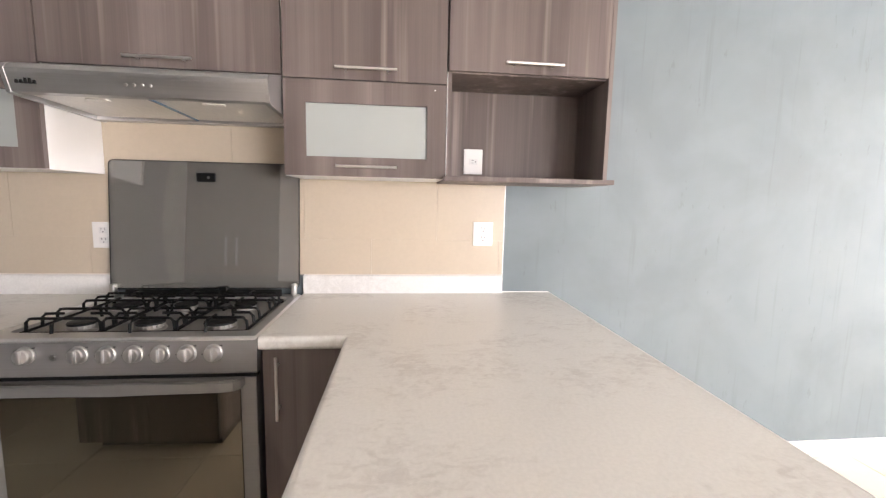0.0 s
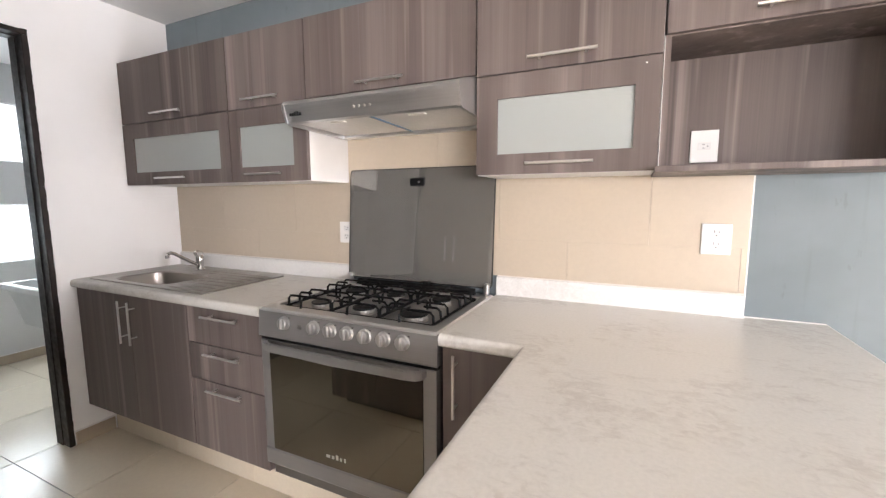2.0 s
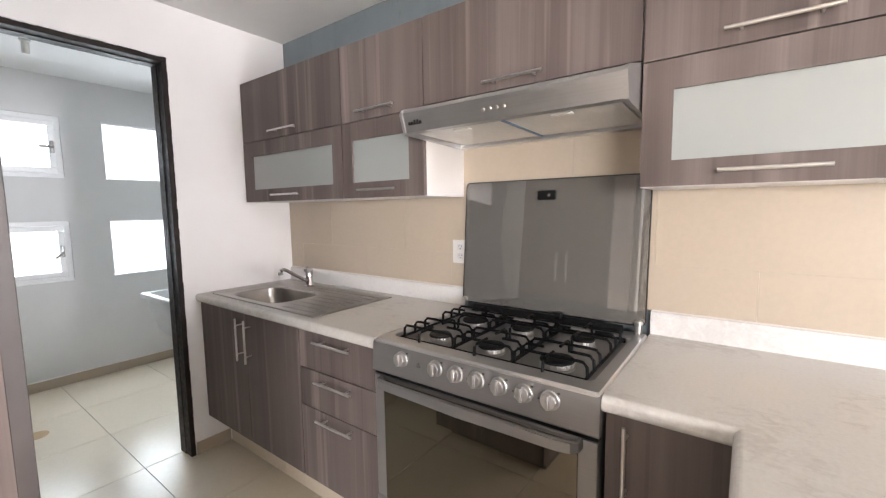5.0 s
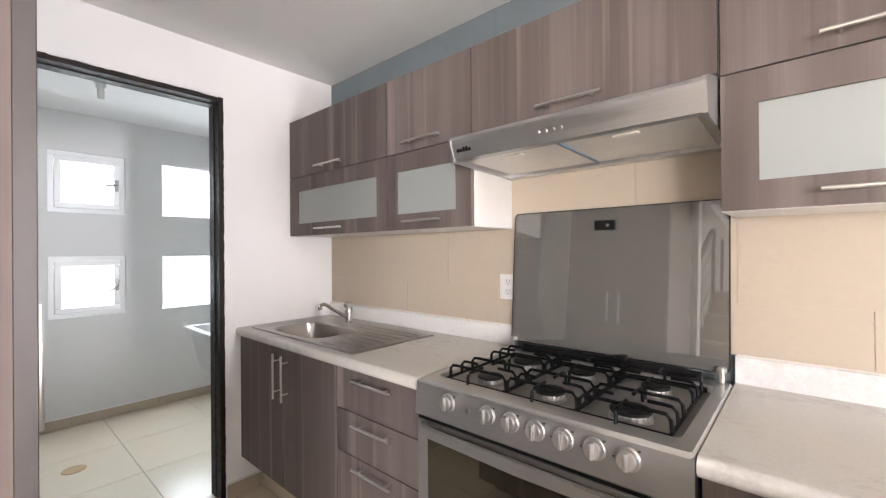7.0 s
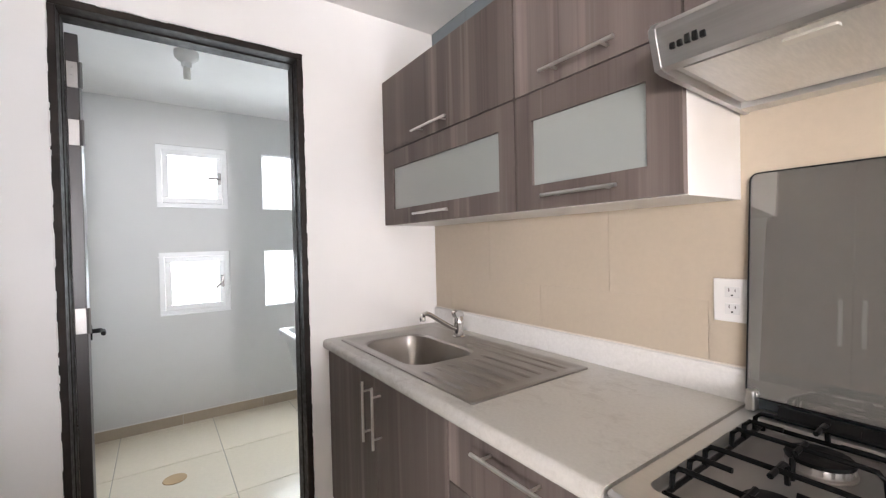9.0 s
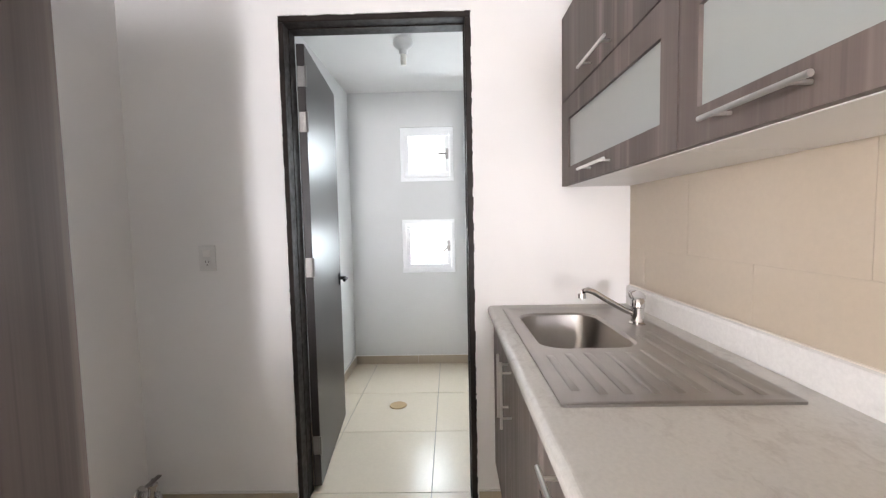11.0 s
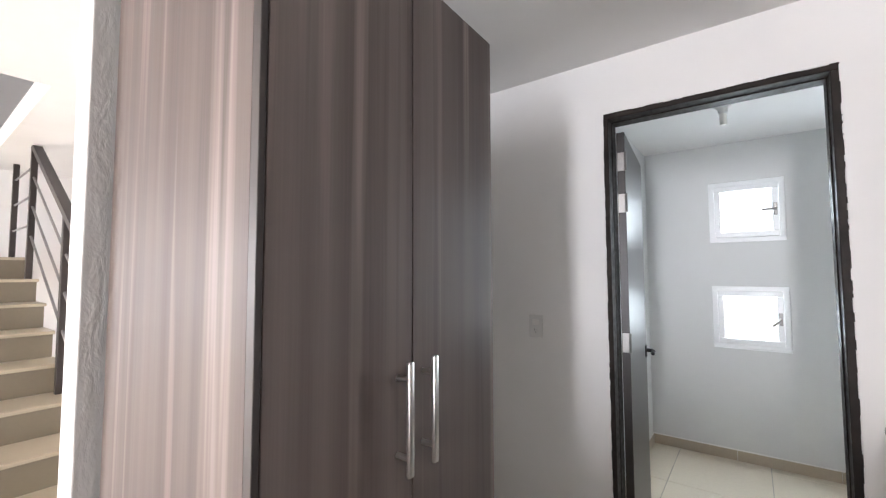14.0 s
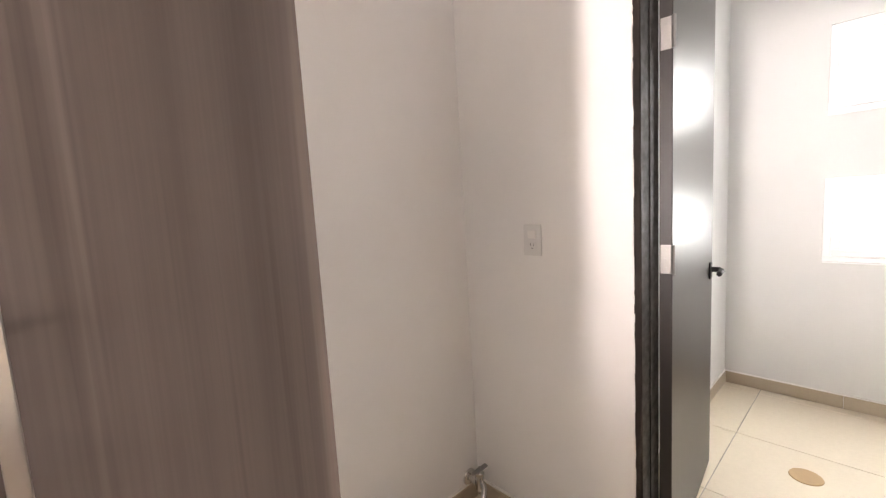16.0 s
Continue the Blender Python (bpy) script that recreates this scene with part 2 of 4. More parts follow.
LAMPGLASS = plain("opal_lamp_cover", (0.85, 0.83, 0.78), 0.3, 0, 0.02, 40, 0)
BLUE_FILM = plain("blue_protective_film", (0.10, 0.19, 0.30), 0.3, 0, 0.1, 40, 0)
LETTER = plain("silver_letter", (0.7, 0.68, 0.63), 0.3, 0.8, 0.02, 40, 0)

# ---- building blocks ----


def mesh_of(name, bm, mat, smooth=False):
    me = bpy.data.meshes.new(name)
    bmesh.ops.recalc_face_normals(bm, faces=bm.faces)
    bm.to_mesh(me)
    bm.free()
    for one in mat if isinstance(mat, (list, tuple)) else [mat]:
        me.materials.append(one)
    if smooth:
        for p in me.polygons:
            p.use_smooth = True
        me.set_sharp_from_angle(angle=radians(32))
    return me


def thing(name, at, label, category, group="", kind=""):
    ob = new(name)
    ob.location = at
    ob.empty_display_size = 0.05
    return tagged(ob, label, category, group, kind)


def origin_of(ob):
    o = Vector((0, 0, 0))
    while ob is not None:
        o += ob.location
        ob = ob.parent
    return o


def part(name, bm, mat, parent, label="", smooth=False):
    """One mesh under a thing or a part; its corners are given in the world's metres."""
    o = origin_of(parent)
    bmesh.ops.translate(bm, verts=bm.verts, vec=-o)
    ob = new(name, mesh_of(name, bm, mat, smooth))
    ob.parent = parent
    return tagged(ob, label)


def solid(name, bm, mat, label, category, kind="", group="", smooth=False):
    ob = new(name, mesh_of(name, bm, mat, smooth))
    return tagged(ob, label, category, group, kind)


def add_box(bm, x0, x1, y0, y1, z0, z1, bevel=0.0, seg=2):
    r = bmesh.ops.create_cube(bm, size=1.0)
    bmesh.ops.scale(bm, verts=r["verts"], vec=(x1 - x0, y1 - y0, z1 - z0))
    bmesh.ops.translate(bm, verts=r["verts"], vec=((x0 + x1) / 2, (y0 + y1) / 2, (z0 + z1) / 2))
    if bevel:
        edges = list({e for v in r["verts"] for e in v.link_edges})
        bmesh.ops.bevel(bm, geom=edges, offset=bevel, segments=seg, profile=0.5, affect="EDGES")
    return bm


def box(*a, **k):
    return add_box(bmesh.new(), *a, **k)


def add_tube(bm, a, b, r, n=12, r2=None):
    a, b = Vector(a), Vector(b)
    d = b - a
    m = Matrix.Translation((a + b) / 2) @ d.to_track_quat("Z", "Y").to_matrix().to_4x4()
    bmesh.ops.create_cone(bm, cap_ends=True, segments=n, radius1=r, radius2=r if r2 is None else r2, depth=d.length, matrix=m)
    return bm


def add_path(bm, pts, r, n=8):
    """A round bar through points, with mitred joints."""
    pts = [Vector(p) for p in pts]
    rings = []
    for i, p in enumerate(pts):
        d = (pts[min(i + 1, len(pts) - 1)] - pts[max(i - 1, 0)]).normalized()
        up = Vector((0, 0, 1)) if abs(d.z) < 0.9 else Vector((0, 1, 0))
        u = d.cross(up).normalized()
        w = u.cross(d).normalized()
        rings.append([bm.verts.new(p + u * r * math.cos(2 * math.pi * k / n) + w * r * math.sin(2 * math.pi * k / n)) for k in range(n)])
    for p, q in zip(rings, rings[1:]):
        for k in range(n):
            bm.faces.new((p[k], p[(k + 1) % n], q[(k + 1) % n], q[k]))
    bm.faces.new(rings[0])
    bm.faces.new(rings[-1])
    return bm


def add_lathe(bm, centre, axis, profile, n=20):
    """Turns (radius, height) pairs round an axis through centre."""
    m = Matrix.Translation(centre) @ Vector(axis).to_track_quat("Z", "Y").to_matrix().to_4x4()
    rings = [[bm.verts.new(m @ Vector((r * math.cos(2 * math.pi * k / n), r * math.sin(2 * math.pi * k / n), h))) for k in range(n)] for r, h in profile]
    for p, q in zip(rings, rings[1:]):
        for k in range(n):
            bm.faces.new((p[k], p[(k + 1) % n], q[(k + 1) % n], q[k]))
    bm.faces.new(rings[0])
    bm.faces.new(rings[-1])
    return bm


def add_extrusion(bm, outline, axis, a, b):
    """A flat outline of (u, v) pairs drawn out along x (u = y, v = z) or along y (u = x, v = z)."""
    def at(u, v, s):
        return (s, u, v) if axis == "x" else ((u, s, v) if axis == "y" else (u, v, s))
    p = [bm.verts.new(at(u, v, a)) for u, v in outline]
    q = [bm.verts.new(at(u, v, b)) for u, v in outline]
    n = len(p)
    for k in range(n):
        bm.faces.new((p[k], p[(k + 1) % n], q[(k + 1) % n], q[k]))
    bm.faces.new(p)
    bm.faces.new(q)
    return bm


def rounded(x0, x1, y0, y1, r, n=5):
    """The outline of a rectangle with round corners, anticlockwise."""
    out = []
    for cx, cy, a in ((x1 - r, y1 - r, 0), (x0 + r, y1 - r, 90), (x0 + r, y0 + r, 180), (x1 - r, y0 + r, 270)):
        for k in range(n + 1):
            w = radians(a + 90 * k / n)
            out.append((cx + r * math.cos(w), cy + r * math.sin(w)))
    return out


def add_loops(bm, loops, close_last=True, close_first=False):
    """Skins a stack of (outline, z)."""
    rings = [[bm.verts.new((x, y, z)) for x, y in o] for o, z in loops]
    n = len(rings[0])
    for p, q in zip(rings, rings[1:]):
        for k in range(n):
            bm.faces.new((p[k], p[(k + 1) % n], q[(k + 1) % n], q[k]))
    if close_last:
        bm.faces.new(rings[-1])
    if close_first:
        bm.faces.new(rings[0])
    return bm


def wall(name, mat, label, across, lo, hi, u0, u1, z0, z1, holes=()):
    """A wall of thickness lo..hi on the axis `across`, with holes (u0, u1, z0, z1) through it."""
    us = sorted({u0, u1, *(h[0] for h in holes), *(h[1] for h in holes)})
    zs = sorted({z0, z1, *(h[2] for h in holes), *(h[3] for h in holes)})
    bm = bmesh.new()
    for a, b in zip(us, us[1:]):
        for c, d in zip(zs, zs[1:]):
            if any(h[0] <= a and b <= h[1] and h[2] <= c and d <= h[3] for h in holes):
                continue
            if across == "x":
                add_box(bm, lo, hi, a, b, c, d)
            else:
                add_box(bm, a, b, lo, hi, c, d)
    bmesh.ops.remove_doubles(bm, verts=bm.verts, dist=1e-5)
    bm.verts.index_update()
    seen = {}
    for f in bm.faces:
        seen.setdefault(tuple(sorted(v.index for v in f.verts)), []).append(f)
    bmesh.ops.delete(bm, geom=[f for fs in seen.values() if len(fs) > 1 for f in fs], context="FACES_ONLY")
    return solid(name, bm, mat, label, "wall", "structure")

# ---- the large structure ----
XL, YB, ZC, XF = -2.69, 2.21, 2.385, -4.56
YN = 0.07

wall("wall_north", BLUE, "blue-grey painted kitchen wall with faint smudges and scuffs", "y", YB, YB + 0.15, XL, 6.5, 0, ZC)
wall("wall_west", WHITE, "white painted wall with a doorway to the laundry", "x", XL - 0.12, XL, -0.17, 2.36, 0, ZC, [(0.746, 1.545, 0, 2.125)])
wall("wall_niche", WHITE, "white painted wall behind the pantry and fridge niche", "y", YN - 0.06, YN, XL, -0.987, 0, ZC)
wall("laundry_wall_west", LAUNDRY_WHITE, "white painted laundry wall with four small square windows", "x", XF - 0.14, XF, 0.42, 2.42, 0, ZC,
     [(1.02, 1.484, 1.62, 2.085), (1.02, 1.484, 0.82, 1.288), (1.737, 2.2, 1.62, 2.085), (1.737, 2.2, 0.82, 1.288)])
wall("laundry_wall_south", LAUNDRY_WHITE, "white painted laundry side wall", "y", 0.42, 0.574, XF, XL - 0.12, 0, ZC)
wall("laundry_wall_north", LAUNDRY_WHITE, "white painted laundry wall behind the tub", "y", 2.28, 2.42, XF, XL - 0.12, 0, ZC)
wall("wall_east", WHITE, "white living room wall with a patio window", "x", 6.5, 6.65, -5.35, 2.36, 0, ZC, [(1.2, 2.04, 0.1, 2.2)])
# out of view; its opening is made up to let fill light in
wall("wall_south", WHITE, "white living room wall, unseen, with an added window opening for fill light", "y", -5.35, -5.2, -2.05, 6.5, 0, ZC, [(2.7, 5.9, 0.4, 2.3)])
wall("stair_wall_west", WHITE, "white painted wall beside the stairs", "x", -2.05, -1.9, -5.2, YN - 0.06, 0, 4.6)
wall("stair_wall_south", WHITE, "white painted wall behind the stair landing", "y", -4.5, -4.35, -1.9, 0.2, 0, 4.6)
wall("stair_wall_upper_east", WHITE, "white painted upper stairwell wall", "x", 0.05, 0.2, -4.35, -1.65, ZC + 0.15, 4.6)
wall("stair_wall_upper_north", WHITE, "white painted upper stairwell wall", "y", -1.65, -1.5, -1.9, 0.2, ZC + 0.15, 4.6)

bm = bmesh.new()
for x0, x1, y0, y1 in ((XF - 0.14, 6.65, -1.65, 2.42), (0.05, 6.65, -5.35, -1.65), (-2.05, -1.2, -4.5, -1.65), (-2.05, 0.05, -5.35, -4.35)):
    add_box(bm, x0, x1, y0, y1, ZC, ZC + 0.15)
solid("ceiling", bm, CEIL, "plain off-white painted plaster ceiling", "ceiling", "structure")
bm = bmesh.new()
add_box(bm, -2.05, -0.6 - 0.6, -4.5, -1.5, 4.6, 4.7)
add_box(bm, 0.0, 0.2, -4.5, -1.5, 4.6, 4.7)
add_box(bm, -1.2, 0.0, -2.2, -1.5, 4.6, 4.7)
add_box(bm, -1.2, 0.0, -4.5, -3.8, 4.6, 4.7)
solid("stairwell_ceiling", bm, CEIL, "white upper stairwell ceiling with a skylight opening", "ceiling", "structure")

floor = solid("floor", box(XF - 0.14, 6.65, -5.35, 2.42, -0.12, -0.003), GROUT, "large glossy beige ceramic floor tiles with thin grey joints", "floor", "structure")

# skirting tiles along the walls
def skirting(name, across, face, into, u0, u1, h=0.075, mat=SKIRT_TILE, words="beige ceramic skirting tiles along the foot of the wall"):
    """A row of low skirting tiles on a wall, as one object of the setting with each tile a piece."""
    sk = thing(name, (0, 0, 0), words, "baseboard", "", "structure")
    u = u0
    while u < u1 - 0.01:
        v = min(u + 0.563, u1)
        a, b = sorted((face, face + into * 0.011))
        if across == "x":
            part("tile", box(a, b, u + 0.001, v - 0.001, 0, h, bevel=0.002, seg=1), mat, sk)
        else:
            part("tile", box(u + 0.001, v - 0.001, a, b, 0, h, bevel=0.002, seg=1), mat, sk)
        u = v
    a, b = sorted((face, face + into * 0.008))
    if across == "x":
        part("grout_line", box(a, b, u0, u1, h, h + 0.006), PLATE, sk, "white grout bead on top")
    else:
        part("grout_line", box(u0, u1, a, b, h, h + 0.006), PLATE, sk, "white grout bead on top")
    return sk


skirting("baseboard_kitchen_west", "x", XL, 1, YN, 0.742)
skirting("baseboard_kitchen_west_stub", "x", XL, 1, 1.548, 1.735)
skirting("baseboard_niche", "y", YN, 1, XL + 0.012, -1.78)
skirting("baseboard_laundry", "x", XF, 1, 0.575, 2.279)
skirting("baseboard_laundry_south", "y", 0.574, 1, XF + 0.012, XL - 0.13)
skirting("baseboard_laundry_north", "y", 2.28, -1, XF + 0.012, XL - 0.13)
skirting("baseboard_dining", "y", YB, -1, 0.36, 6.49, 0.085, SPLASH_GROUT, "pale cream skirting tiles along the blue-grey wall")

# tiled masonry plinth under the base cabinets and the stove
plinth = solid("plinth", box(XL + 0.0, -0.30, 1.75, YB, 0, 0.20), GROUT, "low masonry plinth faced with beige tiles under the cabinets", "plinth", "structure")
for a, b in ((XL + 0.013, -2.13), (-2.128, -1.568), (-1.566, -1.005), (-1.003, -0.44), (-0.438, -0.301)):
    part("tile", box(a, b, 1.738, 1.75, 0.001, 0.199, bevel=0.002, seg=1), FLOOR_TILE, plinth)

# windows
def window(name, y0, y1, z0, z1, opens):
    """A small square laundry window; an opening one has a sash and a lever."""
    kind_words = "small white-framed opening window with a lever catch" if opens else "small fixed square window with a slim white frame"
    w = thing(name, (XF - 0.1, (y0 + y1) / 2, z0), kind_words, "window", "laundry windows", "structure")
    x0, x1 = XF - 0.07, XF - 0.015
    f = 0.034 if opens else 0.012
    bm = bmesh.new()
    for a, b, c, d in ((y0, y1, z0, z0 + f), (y0, y1, z1 - f, z1), (y0, y0 + f, z0 + f, z1 - f), (y1 - f, y1, z0 + f, z1 - f)):
        add_box(bm, x0, x1, a, b, c, d, bevel=0.003, seg=1)
    part("window_frame", bm, PVC, w)
    if opens:
        s0, s1, t0, t1, g = y0 + f + 0.002, y1 - f - 0.002, z0 + f + 0.002, z1 - f - 0.002, 0.04
        bm = bmesh.new()
        for a, b, c, d in ((s0, s1, t0, t0 + g), (s0, s1, t1 - g, t1), (s0, s0 + g, t0 + g, t1 - g), (s1 - g, s1, t0 + g, t1 - g)):
            add_box(bm, x0 + 0.008, x1 + 0.012, a, b, c, d, bevel=0.006, seg=2)
        sash = part("sash", bm, PVC, w)
        bm = bmesh.new()
        ly, lz, lx = s1 - g / 2, (t0 + t1) / 2, x1 + 0.012
        add_box(bm, lx, lx + 0.014, ly - 0.011, ly + 0.011, lz - 0.045, lz + 0.045, bevel=0.004, seg=2)
        down = 0.05 if z0 < 1.2 else 0.004
        add_path(bm, [(lx + 0.01, ly, lz), (lx + 0.03, ly, lz), (lx + 0.036, ly - 0.012, lz - 0.3 * down), (lx + 0.036, ly - (0.05 if down > 0.01 else 0.08), lz - down)], 0.0085)
        part("lever", bm, BARS, sash, "grey metal lever catch")
        p = box(x0 + 0.02, x0 + 0.026, s0 + g - 0.004, s1 - g + 0.004, t0 + g - 0.004, t1 - g + 0.004)
    else:
        p = box(x0 + 0.02, x0 + 0.026, y0 + f - 0.003, y1 - f + 0.003, z0 + f - 0.003, z1 - f + 0.003)
    pane = part("pane", p, PANE, w, "clear glass pane")
    pane.visible_shadow = False
    part("window_sill", box(XF - 0.0145, XF + 0.004, y0 + 0.001, y1 - 0.001, z0, z0 + 0.008, bevel=0.002, seg=1), PVC, w)
    return w


window("window_1", 1.02, 1.484, 1.62, 2.085, True)
window("window_2", 1.02, 1.484, 0.82, 1.288, True)
window("window_3", 1.737, 2.2, 1.62, 2.085, False)
window("window_4", 1.737, 2.2, 0.82, 1.288, False)


def big_window(name, along, at, u0, u1, z0, z1, words):
    w = thing(name, (at, (u0 + u1) / 2, z0) if along == "y" else ((u0 + u1) / 2, at, z0), words, "window", "", "structure")
    f = 0.05
    m = (u0 + u1) / 2
    bm = bmesh.new()
    for a, b, c, d in ((u0, u1, z0, z0 + f), (u0, u1, z1 - f, z1), (u0, u0 + f, z0 + f, z1 - f), (u1 - f, u1, z0 + f, z1 - f), (m - f / 2, m + f / 2, z0 + f, z1 - f)):
        if along == "y":
            add_box(bm, at - 0.025, at + 0.025, a, b, c, d, bevel=0.004, seg=1)
        else:
            add_box(bm, a, b, at - 0.025, at + 0.025, c, d, bevel=0.004, seg=1)
    part("window_frame", bm, PVC, w)
    for a, b in ((u0 + f, m - f / 2), (m + f / 2, u1 - f)):
        q = box(at - 0.003, at + 0.003, a, b, z0 + f, z1 - f) if along == "y" else box(a, b, at - 0.003, at + 0.003, z0 + f, z1 - f)
        part("pane", q, PANE, w).visible_shadow = False


big_window("window_5", "y", 6.55, 1.2, 2.04, 0.1, 2.2, "white-framed patio window of the dining area")
# window_6 is an unseen addition that frames the fill lamp
big_window("window_6", "x", -5.25, 2.7, 5.9, 0.4, 2.3, "wide white-framed window added out of view for fill light")

def glow(name, strength, colour):
    m, t, b = material(name)
    b.inputs["Base Color"].default_value = (0, 0, 0, 1)
    b.inputs["Emission Color"].default_value = (*colour, 1)
    b.inputs["Emission Strength"].default_value = strength
    return m


HAZE = glow("bright_hazy_sky", 2.0, (1.0, 1.0, 1.0))
solid("backdrop", box(-5.6, -5.58, 0.0, 3.4, -0.3, 3.2), HAZE, "plain bright sky outside the laundry windows", "backdrop", "structure")
solid("backdrop", box(7.4, 7.42, -1.5, 4.0, -0.5, 3.4), HAZE, "plain bright sky outside the patio window", "backdrop", "structure")
# glowing sheet behind the added south window
solid("backdrop", box(1.0, 7.6, -6.3, -6.28, -0.5, 3.4), HAZE, "plain glowing sheet outside the added fill window", "backdrop", "structure")

# laundry door and its frame
fr = thing("door_frame", (XL - 0.06, 1.14, 0), "dark brown painted door frame with chipped plaster round it", "door frame", "", "structure")
FX0, FX1 = XL - 0.125, XL + 0.004
part("jamb", box(FX0, FX1, 0.746, 0.768, 0, 2.099, bevel=0.003, seg=1), FRAME, fr)
part("jamb", box(FX0, FX1, 1.519, 1.545, 0, 2.099, bevel=0.003, seg=1), FRAME, fr)
part("head", box(FX0, FX1, 0.746, 1.545, 2.099, 2.125, bevel=0.003, seg=1), FRAME, fr)
bm = bmesh.new()
for a, b, c, d in ((0.7682, 0.771, 0, 2.095), (1.515, 1.5188, 0, 2.095), (0.7682, 1.5188, 2.095, 2.0988)):
    add_box(bm, FX0 + 0.002, FX0 + 0.07, a, b, c, d, bevel=0.002, seg=1)
part("stop", bm, FRAME, fr)
rng = random.Random(5)
bm = bmesh.new()
for side, y in ((0, 0.746), (1, 1.545)):
    for _ in range(70):
        z, h, w = rng.uniform(0.03, 2.1), rng.uniform(0.01, 0.06), rng.uniform(0.0015, 0.005)
        y0 = y - w * 0.25 if side == 0 else y - w * 0.75
        add_box(bm, XL + 0.001, XL + rng.uniform(0.0055, 0.009), y0, y0 + w, z, min(z + h, 2.122), bevel=0.001, seg=1)
for _ in range(34):
    y, h = rng.uniform(0.74, 1.47), rng.uniform(0.02, 0.07)
    z = 2.125 - rng.uniform(0.001, 0.005)
    add_box(bm, XL + 0.001, XL + rng.uniform(0.0055, 0.009), y, y + h, z, z + rng.uniform(0.003, 0.007), bevel=0.001, seg=1)
part("plaster_chip", bm, WHITE, fr, "crumbled white plaster along the frame")

leaf_turn = math.degrees(math.atan2(0.735 - 0.806, -3.555 + 2.825))
door = thing("door_1", (-2.825, 0.806, 0.008), "dark brown smooth wooden laundry door standing open", "door", "", "structure")
leaf = part("leaf", add_box(bmesh.new(), -2.825, -2.825 + 0.735, 0.806, 0.806 + 0.036, 0.012, 2.07, bevel=0.002, seg=1), DOOR_WOOD, door)
for zz in (1.926, 1.725, 1.064, 0.215):
    bm = bmesh.new()
    add_box(bm, -2.8275, -2.8255, 0.809, 0.839, zz - 0.045, zz + 0.045, bevel=0.001, seg=1)
    add_tube(bm, (-2.831, 0.802, zz - 0.045), (-2.831, 0.802, zz + 0.045), 0.006, 8)
    for k in (-0.028, 0, 0.028):
        add_tube(bm, (-2.8275, 0.824, zz + k), (-2.829, 0.824, zz + k), 0.004, 8)
    part("hinge", bm, BARS, door, "plain steel hinge with screws")
bm = bmesh.new()
hx = -2.825 + 0.675
add_box(bm, hx - 0.022, hx + 0.022, 0.799, 0.806, 0.885, 0.955, bevel=0.003, seg=2)
add_tube(bm, (hx, 0.801, 0.925), (hx, 0.766, 0.925), 0.011)
add_path(bm, [(hx, 0.769, 0.925), (hx - 0.02, 0.759, 0.925), (hx - 0.1, 0.759, 0.923)], 0.010)
part("door_handle", bm, BLACK, door, "black lever handle on a square rose", True)
door.rotation_euler = (0, 0, radians(leaf_turn))

# ---- kitchen cabinets ----


def bar_handle(parent, axis, a, b, y, other, reach=0.032, r=0.0049, label="satin chrome bar handle", toward=-1):
    """A round bar on two posts in front of a door face at y; axis x (lying, at height other) or z (upright, at x other)."""
    bm = bmesh.new()
    f = y + toward * reach
    c = a + (b - a) * 0.16
    d = b - (b - a) * 0.16
    if axis == "x":
        add_tube(bm, (a, f, other), (b, f, other), r, 14)
        for u in (c, d):
            add_tube(bm, (u, y, other), (u, f, other), r * 0.75, 10)
    else:
        add_tube(bm, (other, f, a), (other, f, b), r, 14)
        for u in (c, d):
            add_tube(bm, (other, y, u), (other, f, u), r * 0.75, 10)
    ob = part("handle", bm, CHROME, parent, label, True)
    return ob


def flat_handle(parent, x, z0, z1, y):
    """A long flat bar with eased edges on two round posts, upright on a door face at y."""
    bm = add_box(bmesh.new(), x - 0.0078, x + 0.0078, y + 0.028, y + 0.0375, z0, z1, bevel=0.003, seg=2)
    for z in (z0 + 0.034, z1 - 0.034):
        add_tube(bm, (x, y, z), (x, y + 0.0285, z), 0.0055, 12)
    return part("handle", bm, CHROME, parent, "flat satin chrome bar handle", True)


UF = 1.915  # front face of the wall cabinets
GAP = 0.002


def slab_door(cab, x0, x1, z0, z1, y=UF, name="door"):
    return part(name, box(x0 + GAP, x1 - GAP, y, y + 0.018, z0 + GAP, z1 - GAP, bevel=0.0015, seg=2), WOOD, cab)


def glazed_door(cab, x0, x1, z0, z1, g, y=UF):
    """A flap with a frosted pane g = (x0, x1, z0, z1) let into it."""
    bm = bmesh.new()
    a, b, c, d = x0 + GAP, x1 - GAP, z0 + GAP, z1 - GAP
    for p, q, r, s in ((a, b, c, g[2]), (a, b, g[3], d), (a, g[0], g[2], g[3]), (g[1], b, g[2], g[3])):
        add_box(bm, p, q, y, y + 0.018, r, s)
    bmesh.ops.remove_doubles(bm, verts=bm.verts, dist=1e-5)
    flap = part("flap_door", bm, WOOD, cab)
    part("glass_panel", box(g[0] - 0.004, g[1] + 0.004, y + 0.009, y + 0.013, g[2] - 0.004, g[3] + 0.004), FROST, flap, "frosted greenish glass panel")
    return flap


